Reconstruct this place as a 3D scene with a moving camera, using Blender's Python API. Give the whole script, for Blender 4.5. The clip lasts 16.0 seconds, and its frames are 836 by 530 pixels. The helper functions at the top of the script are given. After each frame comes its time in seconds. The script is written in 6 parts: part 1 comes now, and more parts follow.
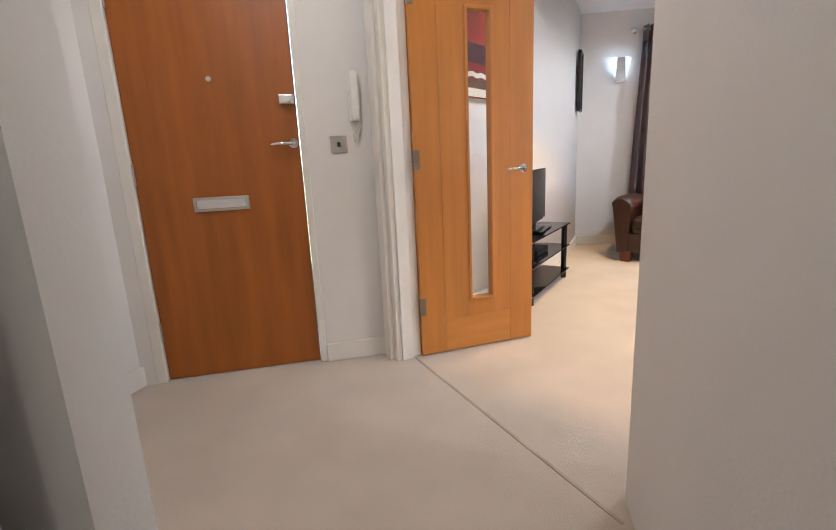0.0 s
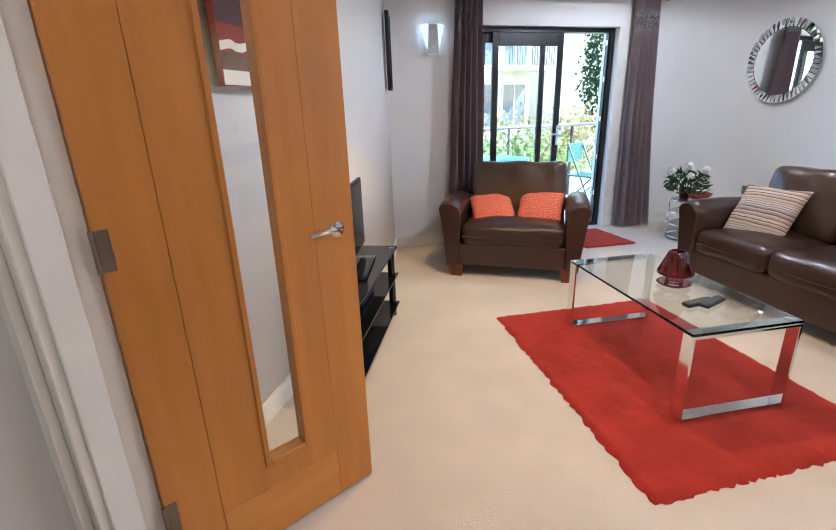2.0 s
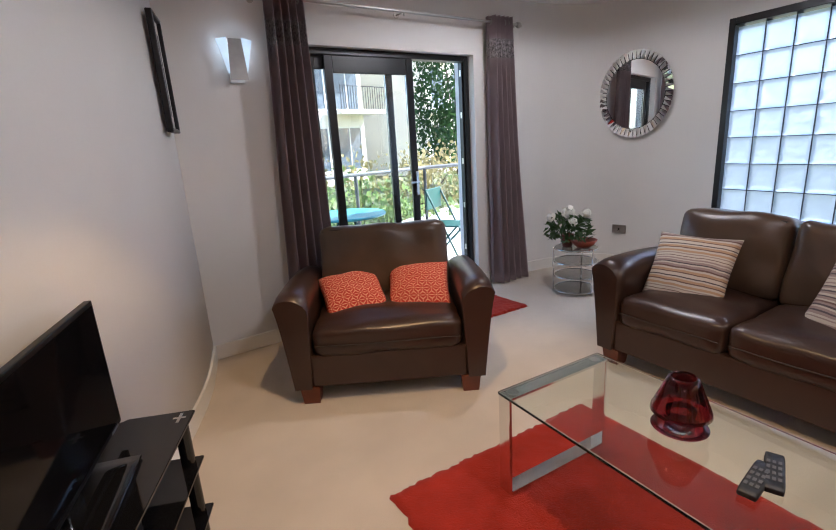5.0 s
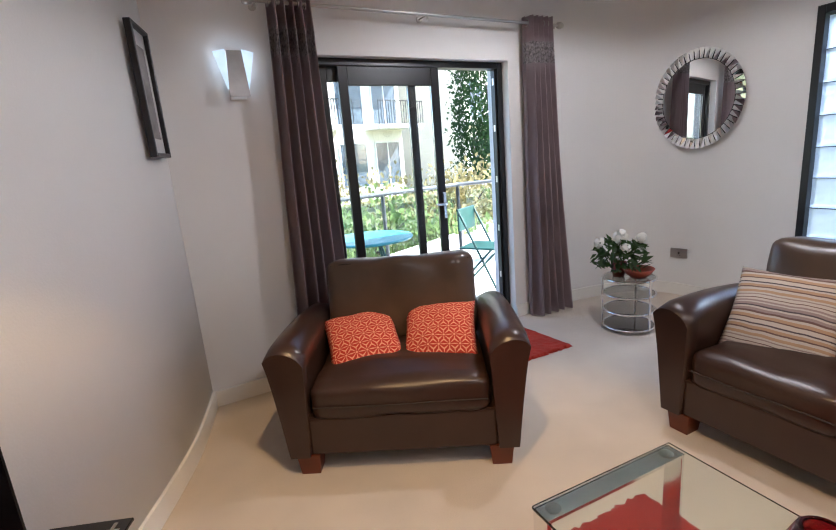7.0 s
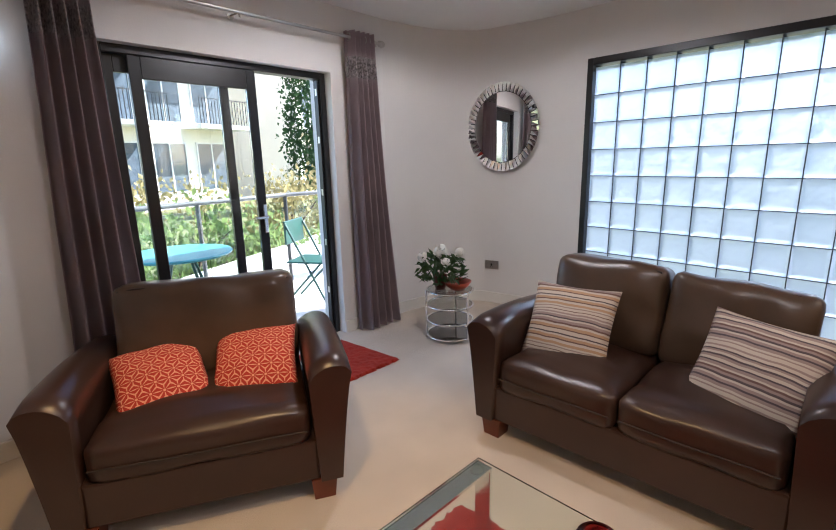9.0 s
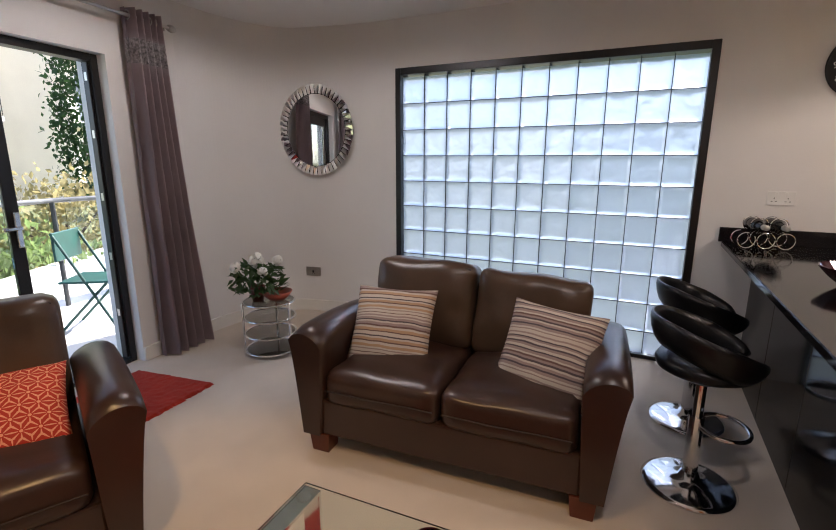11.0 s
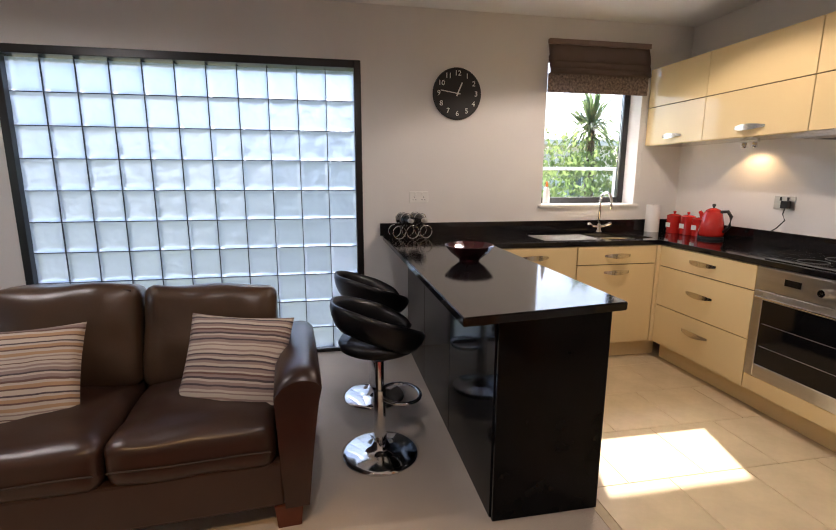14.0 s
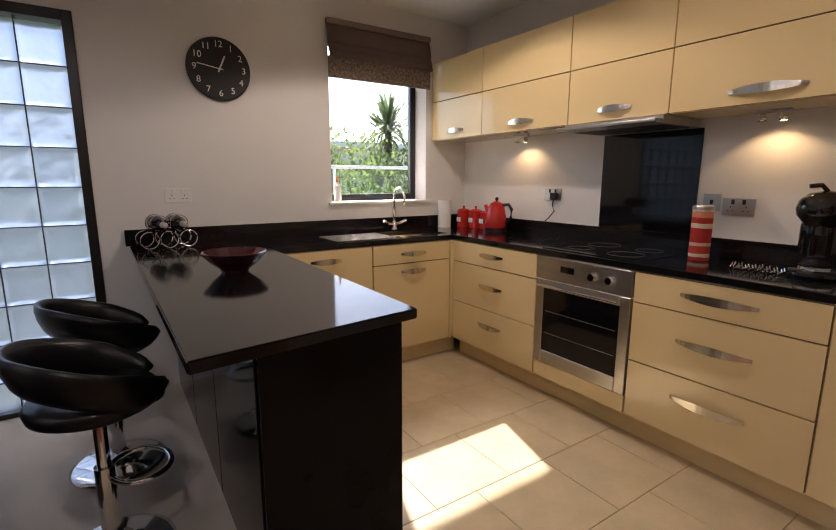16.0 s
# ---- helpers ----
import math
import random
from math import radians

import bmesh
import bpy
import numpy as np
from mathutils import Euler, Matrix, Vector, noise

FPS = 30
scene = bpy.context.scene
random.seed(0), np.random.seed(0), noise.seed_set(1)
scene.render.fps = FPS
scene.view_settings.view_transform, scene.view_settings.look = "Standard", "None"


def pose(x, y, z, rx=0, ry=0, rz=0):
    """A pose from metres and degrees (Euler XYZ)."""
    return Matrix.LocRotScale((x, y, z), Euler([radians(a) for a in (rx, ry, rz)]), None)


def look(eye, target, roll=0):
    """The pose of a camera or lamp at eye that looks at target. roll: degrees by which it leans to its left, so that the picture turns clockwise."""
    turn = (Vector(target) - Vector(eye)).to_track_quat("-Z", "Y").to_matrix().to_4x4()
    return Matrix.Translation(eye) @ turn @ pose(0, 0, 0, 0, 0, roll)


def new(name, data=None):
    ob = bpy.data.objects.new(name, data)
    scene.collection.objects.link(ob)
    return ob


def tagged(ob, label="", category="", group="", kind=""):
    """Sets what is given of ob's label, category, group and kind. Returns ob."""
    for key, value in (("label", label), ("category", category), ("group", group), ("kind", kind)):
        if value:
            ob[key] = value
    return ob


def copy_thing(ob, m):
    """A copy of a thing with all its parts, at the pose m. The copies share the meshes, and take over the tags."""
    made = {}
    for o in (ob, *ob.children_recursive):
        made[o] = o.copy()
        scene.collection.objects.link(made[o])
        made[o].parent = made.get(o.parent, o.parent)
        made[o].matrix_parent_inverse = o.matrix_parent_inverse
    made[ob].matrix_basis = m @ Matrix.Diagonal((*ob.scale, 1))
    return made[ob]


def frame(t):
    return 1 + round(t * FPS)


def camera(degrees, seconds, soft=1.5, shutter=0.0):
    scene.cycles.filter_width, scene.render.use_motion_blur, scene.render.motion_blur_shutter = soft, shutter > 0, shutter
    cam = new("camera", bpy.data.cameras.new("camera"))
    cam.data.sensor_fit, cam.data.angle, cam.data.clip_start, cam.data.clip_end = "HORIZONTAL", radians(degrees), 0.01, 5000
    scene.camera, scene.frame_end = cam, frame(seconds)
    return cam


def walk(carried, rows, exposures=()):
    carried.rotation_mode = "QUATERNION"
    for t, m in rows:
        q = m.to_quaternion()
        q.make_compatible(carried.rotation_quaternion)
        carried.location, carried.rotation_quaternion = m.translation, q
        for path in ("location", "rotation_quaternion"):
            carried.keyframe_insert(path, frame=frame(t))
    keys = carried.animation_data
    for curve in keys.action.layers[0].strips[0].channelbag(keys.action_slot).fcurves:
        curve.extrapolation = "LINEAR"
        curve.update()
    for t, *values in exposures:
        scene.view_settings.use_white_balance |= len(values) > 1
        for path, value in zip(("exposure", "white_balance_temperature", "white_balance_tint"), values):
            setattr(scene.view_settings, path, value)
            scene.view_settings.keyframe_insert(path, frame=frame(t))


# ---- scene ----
cam = camera(83.6, 16.0, soft=1.1)
EXPOSURES = [(0.0, 3.0, 5450, 10), (1.5, 2.85, 5250, 10), (2.5, 2.4, 5200, 10), (3.5, 1.95, 5650, 16), (4.2, 1.95, 5700, 16), (6.3, 2.25, 5700, 14), (8.2, 2.2, 5750, 15), (11.0, 1.7, 6300, 19), (13.5, 1.8, 6300, 18), (14.5, 1.65, 6300, 18), (15.5, 1.4, 6400, 19), (16.0, 1.25, 6350, 20)]
PATH = [
    (0, (1.067, 2.127, 1.084), (0.561, 4.01, 0.642), -2.7),
    (0.3, (1.094, 2.33, 1.128), (0.713, 4.229, 0.628), -2.4),
    (0.5, (1.047, 2.492, 1.157), (0.765, 4.393, 0.604), -1.8),
    (1, (1.043, 2.83, 1.253), (0.838, 4.72, 0.632), -4.5),
    (1.5, (1.027, 3.087, 1.315), (0.932, 4.988, 0.702), -3.5),
    (2, (1.003, 3.377, 1.372), (1.284, 5.249, 0.726), -1.8),
    (2.5, (1.041, 3.644, 1.37), (1.618, 5.441, 0.709), -2.5),
    (3, (1.082, 3.869, 1.381), (1.873, 5.598, 0.76), -3.3),
    (3.5, (1.078, 4.114, 1.399), (1.996, 5.784, 0.792), -3.9),
    (4, (1.186, 4.293, 1.374), (2.103, 5.973, 0.794), -3.7),
    (4.2, (1.231, 4.361, 1.367), (2.143, 6.054, 0.817), -3.6),
    (6.3, (1.583, 4.918, 1.38), (2.345, 6.702, 0.896), -4.6),
    (6.5, (1.625, 4.921, 1.378), (2.355, 6.723, 0.909), -4.6),
    (7, (1.673, 5.002, 1.401), (2.414, 6.804, 0.953), -4.7),
    (7.5, (1.719, 5.047, 1.396), (2.607, 6.785, 0.958), -3.8),
    (8, (1.742, 5.056, 1.397), (2.801, 6.691, 0.946), -2.9),
    (8.2, (1.762, 5.049, 1.407), (2.875, 6.649, 0.959), -2.4),
    (10.5, (1.845, 5.053, 1.435), (3.507, 6.066, 0.979), -0.4),
    (11, (1.888, 5.082, 1.412), (3.648, 5.928, 0.979), 0.2),
    (11.5, (1.922, 5.02, 1.418), (3.762, 5.682, 0.997), -0.0),
    (12, (1.946, 5.031, 1.405), (3.854, 5.468, 0.996), 0.1),
    (12.5, (1.955, 5.047, 1.358), (3.905, 5.268, 0.973), 0.3),
    (13, (1.956, 5.058, 1.358), (3.918, 5.063, 0.969), 0.3),
    (13.5, (1.96, 5.024, 1.358), (3.912, 4.819, 0.973), 0.1),
    (14, (1.962, 5.004, 1.357), (3.89, 4.633, 0.981), 0.2),
    (14.5, (2.039, 4.951, 1.331), (3.94, 4.452, 0.963), 0.4),
    (15, (2.141, 4.868, 1.323), (4.001, 4.228, 0.957), -0.1),
    (15.5, (2.239, 4.745, 1.299), (4.032, 3.929, 0.954), -0.1),
    (16, (2.294, 4.697, 1.291), (3.932, 3.607, 0.932), 0.1),
]
walk(cam, [(t, look(eye, target, roll)) for t, eye, target, roll in PATH],
     exposures=EXPOSURES)

# ---- world, sun and lamps ----
world = bpy.data.worlds.new("sky")
scene.world = world
world.use_nodes = True
wn = world.node_tree.nodes
sky = wn.new("ShaderNodeTexSky")
sky.sky_type, sky.sun_disc = "NISHITA", False
SUN_TO = Vector((1.083, -0.305, 1.0)).normalized()
sky.sun_elevation = math.asin(SUN_TO.z)
sky.sun_rotation = math.atan2(SUN_TO.x, SUN_TO.y)
world.node_tree.links.new(sky.outputs[0], wn["Background"].inputs[0])
wn["Background"].inputs[1].default_value = 0.15


def lamp(name, kind, m, energy, colour, **more):
    data = bpy.data.lights.new(name, kind)
    data.energy, data.color = energy, colour
    if kind == "SUN":
        data.angle = radians(0.6)
    if "size" in more:
        data.shadow_soft_size = more["size"]
    if "area" in more:
        data.shape, data.size, data.size_y = "RECTANGLE", *more["area"]
    if "spot" in more:
        data.spot_size, data.spot_blend = radians(more["spot"]), 0.25
    ob = new(name, data)
    ob.matrix_world = m
    return ob


lamp("sun", "SUN", look(SUN_TO * 40, (0, 0, 0)), 5.0, (1.0, 0.95, 0.87))
# ceiling lamps added out of view to brighten hall, living room and kitchen
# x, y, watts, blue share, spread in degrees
UNSEEN_SPOTS = [(0.30, 3.35, 3.5, 0.74, 172), (1.0, 1.75, 2.2, 0.74, 172), (2.0, 5.9, 24, 0.26, 84), (3.7, 6.9, 13, 0.88, 172), (2.6, 5.0, 11, 0.84, 172), (3.1, 3.1, 4, 0.70, 150), (4.3, 3.3, 17, 0.70, 140)]


# ---- materials ----
def mat(name, colour, rough=0.6, metal=0.0, vary=0.12, scale=6.0, fine=0.0, fine_scale=200.0, bump=0.0, rand=0.0, coat=0.0, sheen=0.0, spec=0.5, stretch=(1, 1, 1), other=None, rough_vary=0.0):
    """A principled surface whose colour wanders at a large and a fine scale, with relief from the fine one."""
    m = bpy.data.materials.new(name)
    m.use_nodes = True
    n, l = m.node_tree.nodes, m.node_tree.links
    b = n["Principled BSDF"]
    b.inputs["Roughness"].default_value, b.inputs["Metallic"].default_value = rough, metal
    b.inputs["Coat Weight"].default_value, b.inputs["Sheen Weight"].default_value = coat, sheen
    b.inputs["Specular IOR Level"].default_value = spec
    co = n.new("ShaderNodeTexCoord")
    mp = n.new("ShaderNodeMapping")
    mp.inputs["Scale"].default_value = stretch
    l.new(co.outputs["Object"], mp.inputs[0])
    big, small = n.new("ShaderNodeTexNoise"), n.new("ShaderNodeTexNoise")
    big.inputs["Scale"].default_value, small.inputs["Scale"].default_value = scale, fine_scale
    big.inputs["Detail"].default_value = 5
    l.new(mp.outputs[0], big.inputs["Vector"]), l.new(mp.outputs[0], small.inputs["Vector"])
    mix = n.new("ShaderNodeMix")
    mix.data_type = "RGBA"
    dark = other or tuple(c * (1 - 2 * vary) for c in colour)
    light = tuple(min(1, c * (1 + vary)) for c in colour)
    mix.inputs[6].default_value, mix.inputs[7].default_value = (*dark, 1), (*light, 1)
    ramp = n.new("ShaderNodeMapRange")
    ramp.inputs[1].default_value, ramp.inputs[2].default_value = 0.3, 0.7
    l.new(big.outputs[0], ramp.inputs[0]), l.new(ramp.outputs[0], mix.inputs[0])
    hsv = n.new("ShaderNodeHueSaturation")
    l.new(mix.outputs[2], hsv.inputs["Color"])
    value = n.new("ShaderNodeMath")
    value.operation = "MULTIPLY_ADD"
    value.inputs[1].default_value, value.inputs[2].default_value = 2 * fine, 1 - fine
    l.new(small.outputs[0], value.inputs[0])
    if rand:
        info, add = n.new("ShaderNodeObjectInfo"), n.new("ShaderNodeMath")
        add.operation = "MULTIPLY_ADD"
        add.inputs[1].default_value = rand
        l.new(info.outputs["Random"], add.inputs[0]), l.new(value.outputs[0], add.inputs[2])
        value = add
    l.new(value.outputs[0], hsv.inputs["Value"])
    l.new(hsv.outputs[0], b.inputs["Base Color"])
    if rough_vary:
        rr = n.new("ShaderNodeMapRange")
        rr.inputs[3].default_value, rr.inputs[4].default_value = rough - rough_vary, rough + rough_vary
        l.new(big.outputs[0], rr.inputs[0]), l.new(rr.outputs[0], b.inputs["Roughness"])
    if bump:
        bp = n.new("ShaderNodeBump")
        bp.inputs["Strength"].default_value, bp.inputs["Distance"].default_value = bump, 0.004
        l.new(small.outputs[0], bp.inputs["Height"]), l.new(bp.outputs[0], b.inputs["Normal"])
    return m


def glow(name, colour, strength):
    m = mat(name, colour, 0.4)
    b = m.node_tree.nodes["Principled BSDF"]
    b.inputs["Emission Color"].default_value, b.inputs["Emission Strength"].default_value = (*colour, 1), strength
    return m


def glass(name, colour, rough=0.0, ior=1.45):
    m = mat(name, colour, rough, vary=0.0)
    b = m.node_tree.nodes["Principled BSDF"]
    b.inputs["Transmission Weight"].default_value, b.inputs["IOR"].default_value = 1.0, ior
    return m


def striped(name, bands, axis, scale):
    """Woven stripes across one axis, from a list of (place, colour)."""
    m = mat(name, (0.5, 0.4, 0.35), 0.9, bump=0.4, fine_scale=500)
    n, l = m.node_tree.nodes, m.node_tree.links
    co, sep, frac = n.new("ShaderNodeTexCoord"), n.new("ShaderNodeSeparateXYZ"), n.new("ShaderNodeMath")
    wob, add = n.new("ShaderNodeTexNoise"), n.new("ShaderNodeMath")
    wob.inputs["Scale"].default_value = 5
    l.new(co.outputs["Object"], sep.inputs[0]), l.new(co.outputs["Object"], wob.inputs["Vector"])
    add.operation = "MULTIPLY_ADD"
    add.inputs[1].default_value = 0.03
    l.new(wob.outputs[0], add.inputs[0]), l.new(sep.outputs[axis], add.inputs[2])
    frac.operation = "MULTIPLY_ADD"
    frac.inputs[1].default_value, frac.inputs[2].default_value = scale, 0.5
    l.new(add.outputs[0], frac.inputs[0])
    ramp = n.new("ShaderNodeValToRGB")
    ramp.color_ramp.interpolation = "CONSTANT"
    el = ramp.color_ramp.elements
    while len(el) < len(bands):
        el.new(0.5)
    for e, (place, colour) in zip(el, bands):
        e.position, e.color = place, (*colour, 1)
    wrap = n.new("ShaderNodeMath")
    wrap.operation = "FRACT"
    l.new(frac.outputs[0], wrap.inputs[0]), l.new(wrap.outputs[0], ramp.inputs[0])
    l.new(ramp.outputs[0], n["Principled BSDF"].inputs["Base Color"])
    return m


WALL = mat("wall_paint", (0.76, 0.74, 0.71), 0.75, vary=0.02, scale=1.5, fine=0.015, fine_scale=120, bump=0.12)
CEIL = mat("ceiling_paint", (0.82, 0.82, 0.80), 0.8, vary=0.02, scale=1.2)
TRIM = mat("white_gloss_paint", (0.80, 0.77, 0.71), 0.35, vary=0.03, scale=4)
CARPET = mat("cream_carpet", (0.62, 0.53, 0.43), 1.0, vary=0.045, scale=3.0, fine=0.16, fine_scale=380, bump=0.9, sheen=0.2, spec=0.1)
RUG = mat("red_pile", (0.34, 0.026, 0.013), 1.0, vary=0.10, scale=6, fine=0.25, fine_scale=160, bump=1.0, sheen=0.1, spec=0.1)
OAK = mat("oak_veneer", (0.52, 0.205, 0.034), 0.38, vary=0.07, scale=3.0, fine=0.06, fine_scale=60, stretch=(6, 6, 0.5), bump=0.02)
OAK_CROSS = mat("oak_veneer_cross", (0.57, 0.235, 0.042), 0.38, vary=0.07, scale=3.0, fine=0.06, fine_scale=60, stretch=(0.6, 0.6, 7), bump=0.02)
FRONT_OAK = mat("front_door_veneer", (0.36, 0.108, 0.011), 0.42, vary=0.10, scale=3.0, fine=0.08, fine_scale=60, stretch=(6, 6, 0.5), bump=0.02)
HANDLE = mat("satin_handle_metal", (0.74, 0.70, 0.62), 0.24, 1.0, vary=0.03)
CHROME = mat("chrome", (0.80, 0.80, 0.80), 0.10, 1.0, vary=0.02)
STEEL = mat("brushed_steel", (0.56, 0.54, 0.50), 0.32, 1.0, vary=0.05, fine=0.1, fine_scale=300, stretch=(0.2, 0.2, 6))
HINGE = mat("dull_hinge_steel", (0.30, 0.25, 0.20), 0.45, 1.0)
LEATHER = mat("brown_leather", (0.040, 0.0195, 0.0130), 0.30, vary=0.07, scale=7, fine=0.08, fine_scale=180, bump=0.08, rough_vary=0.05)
# a paler brown for the back cushions than for seats and arms
LEATHER_BACK = mat("paler_brown_leather", (0.080, 0.046, 0.026), 0.32, vary=0.10, scale=6, fine=0.08, fine_scale=180, bump=0.08, rough_vary=0.05)
FOOT = mat("cherry_stained_feet", (0.13, 0.032, 0.014), 0.4, vary=0.1, scale=9)
SEAM = mat("leather_seam", (0.03, 0.018, 0.014), 0.6)
BLACK_GLOSS = mat("black_gloss", (0.006, 0.006, 0.007), 0.06, vary=0.1)
BLACK_PANEL = mat("black_gloss_panel", (0.005, 0.005, 0.006), 0.08, vary=0.15, spec=0.12)
GRANITE = mat("black_granite", (0.009, 0.008, 0.009), 0.09, spec=0.4, vary=0.3, scale=60, fine=0.5, fine_scale=700)
BLACK_MATT = mat("black_plastic", (0.012, 0.012, 0.013), 0.45)
BLACK_LEATHER = mat("black_leatherette", (0.007, 0.007, 0.008), 0.30, spec=0.3, bump=0.15, fine_scale=300)
FRAME_BLACK = mat("black_frame_paint", (0.010, 0.009, 0.009), 0.35, vary=0.1)
CREAM = mat("cream_gloss_lacquer", (0.79, 0.615, 0.33), 0.12, vary=0.015, scale=2, coat=0.3)
TILE = mat("beige_floor_tile", (0.62, 0.50, 0.32), 0.22, vary=0.06, scale=5, fine=0.03, fine_scale=40, rand=0.05, bump=0.04)
GROUT = mat("tile_grout", (0.57, 0.455, 0.295), 0.9)
CLEAR = glass("clear_glass", (0.98, 1.0, 0.99))
TABLE_GLASS = glass("table_glass", (0.90, 0.98, 0.95))
CURTAIN = mat("mauve_grey_curtain", (0.52, 0.405, 0.405), 0.5, vary=0.08, scale=3, fine=0.1, fine_scale=400, bump=0.2, sheen=0.4)
CURTAIN_BAND = mat("embroidered_curtain_band", (0.46, 0.41, 0.40), 0.4, vary=0.35, scale=60, fine=0.3, fine_scale=150, bump=0.6)
BLIND = mat("taupe_blind", (0.23, 0.17, 0.145), 0.8, vary=0.05, fine=0.1, fine_scale=400, bump=0.2)
BLIND_BAND = mat("patterned_blind_band", (0.27, 0.21, 0.18), 0.7, vary=0.35, scale=55, fine=0.25, fine_scale=140, bump=0.5)
MIRROR = mat("mirror_silver", (0.92, 0.93, 0.93), 0.01, 1.0, vary=0.0)
RED_GLOSS = mat("red_enamel", (0.50, 0.018, 0.012), 0.15, vary=0.05, coat=0.4)
RED_DARK = glass("dark_red_glass", (0.30, 0.015, 0.02), 0.05)
TERRACOTTA = mat("red_plant_bowl", (0.34, 0.06, 0.03), 0.35, vary=0.08)
LEAF = mat("dark_leaf", (0.035, 0.075, 0.020), 0.45, vary=0.25, scale=20, rand=0.2)
PETAL = mat("white_petal", (0.82, 0.80, 0.72), 0.7, vary=0.05)
WHITE = mat("white_plastic", (0.80, 0.79, 0.75), 0.35, vary=0.02)
PAPER = mat("paper_towel", (0.85, 0.84, 0.82), 0.9, vary=0.03)
PRINT = mat("grey_print", (0.32, 0.31, 0.31), 0.25, vary=0.3, scale=5)
SCREEN = mat("tv_screen", (0.003, 0.003, 0.004), 0.06, vary=0.0, spec=0.12)
TV_CASE = mat("television_case", (0.006, 0.006, 0.007), 0.35, spec=0.15)
LINE = mat("panel_joint", (0.05, 0.035, 0.02), 0.8)
PAVING = mat("pale_terrace_paving", (0.72, 0.69, 0.64), 0.8, vary=0.1, scale=2, fine=0.05)
GROUND = mat("lawn_and_soil", (0.16, 0.17, 0.07), 0.95, vary=0.3, scale=1.2, fine=0.2, fine_scale=40)
RENDERED = mat("cream_render", (0.85, 0.81, 0.72), 0.9, vary=0.05, scale=0.4, fine=0.04, fine_scale=20)
FOLIAGE = mat("hedge_leaves", (0.12, 0.18, 0.05), 0.6, vary=0.4, scale=3, fine=0.3, fine_scale=30)
FOLIAGE_YELLOW = mat("autumn_leaves", (0.27, 0.23, 0.09), 0.6, vary=0.4, scale=3, fine=0.3, fine_scale=30)
FOLIAGE_DARK = mat("conifer_leaves", (0.025, 0.065, 0.022), 0.6, vary=0.4, scale=3, fine=0.3, fine_scale=30)
PALM = mat("palm_leaves", (0.10, 0.14, 0.07), 0.5, vary=0.2, scale=4)
BARK = mat("bark", (0.10, 0.07, 0.05), 0.9, vary=0.3, scale=12)
FAR_GLASS = mat("far_window_glass", (0.10, 0.13, 0.16), 0.08, vary=0.2)
TEAL = mat("teal_metal", (0.012, 0.075, 0.06), 0.4)


def red_pattern():
    """A red cotton printed with rows of pale outlined daisies."""
    m = mat("red_patterned_cotton", (0.62, 0.075, 0.035), 0.9, bump=0.3, fine_scale=500)
    n, l = m.node_tree.nodes, m.node_tree.links

    def op(kind, a, b=None):
        node = n.new("ShaderNodeMath")
        node.operation = kind
        for k, v in enumerate((a, b)):
            if isinstance(v, (int, float)):
                node.inputs[k].default_value = v
            elif v is not None:
                l.new(v, node.inputs[k])
        return node.outputs[0]

    co, sep = n.new("ShaderNodeTexCoord"), n.new("ShaderNodeSeparateXYZ")
    l.new(co.outputs["Object"], sep.inputs[0])
    v = op("MULTIPLY", sep.outputs[1], 21.0)
    row = op("FLOOR", v)
    u = op("ADD", op("MULTIPLY", sep.outputs[0], 19.0), op("MULTIPLY", row, 0.5))
    du, dv = op("SUBTRACT", op("FRACT", u), 0.5), op("SUBTRACT", op("FRACT", v), 0.5)
    r = op("SQRT", op("ADD", op("MULTIPLY", du, du), op("MULTIPLY", dv, dv)))
    ray = op("ABSOLUTE", op("SINE", op("MULTIPLY", op("ARCTAN2", dv, du), 4.0)))
    petal = op("MULTIPLY", op("LESS_THAN", ray, 0.45), op("GREATER_THAN", r, 0.17))
    print_ = op("MAXIMUM", petal, op("LESS_THAN", r, 0.11))
    mix = n.new("ShaderNodeMix")
    mix.data_type = "RGBA"
    mix.inputs[6].default_value, mix.inputs[7].default_value = (0.40, 0.026, 0.012, 1), (0.70, 0.30, 0.18, 1)
    l.new(print_, mix.inputs[0]), l.new(mix.outputs[2], n["Principled BSDF"].inputs["Base Color"])
    return m


RED_CUSHION = red_pattern()
C1, C2, C3, C4, C5 = (0.62, 0.53, 0.43), (0.18, 0.10, 0.08), (0.50, 0.31, 0.18), (0.36, 0.26, 0.23), (0.11, 0.08, 0.08)
WARM_BANDS = [(0.0, C3), (0.06, C1), (0.12, C2), (0.15, C3), (0.21, C1), (0.25, C5), (0.28, C1), (0.36, C2), (0.39, C3), (0.45, C1), (0.50, C2), (0.54, C4), (0.60, C1), (0.64, C5), (0.67, C4),
              (0.73, C1), (0.76, C4), (0.80, C1), (0.85, C2), (0.87, C1), (0.93, C4), (0.96, C1)]
COOL_BANDS = [(0.0, C4), (0.06, C5), (0.10, C4), (0.16, C1), (0.20, C5), (0.25, C4), (0.30, C2), (0.34, C1), (0.38, C4), (0.44, C5), (0.47, C1), (0.53, C4), (0.58, C5), (0.62, C1), (0.67, C4),
              (0.71, C5), (0.74, C1), (0.80, C4), (0.84, C1), (0.92, C4), (0.95, C1)]
STRIPE_WARM = striped("warm_stripe_weave", WARM_BANDS, 1, 4.9)
STRIPE_COOL = striped("mauve_stripe_weave", COOL_BANDS, 1, 5.2)


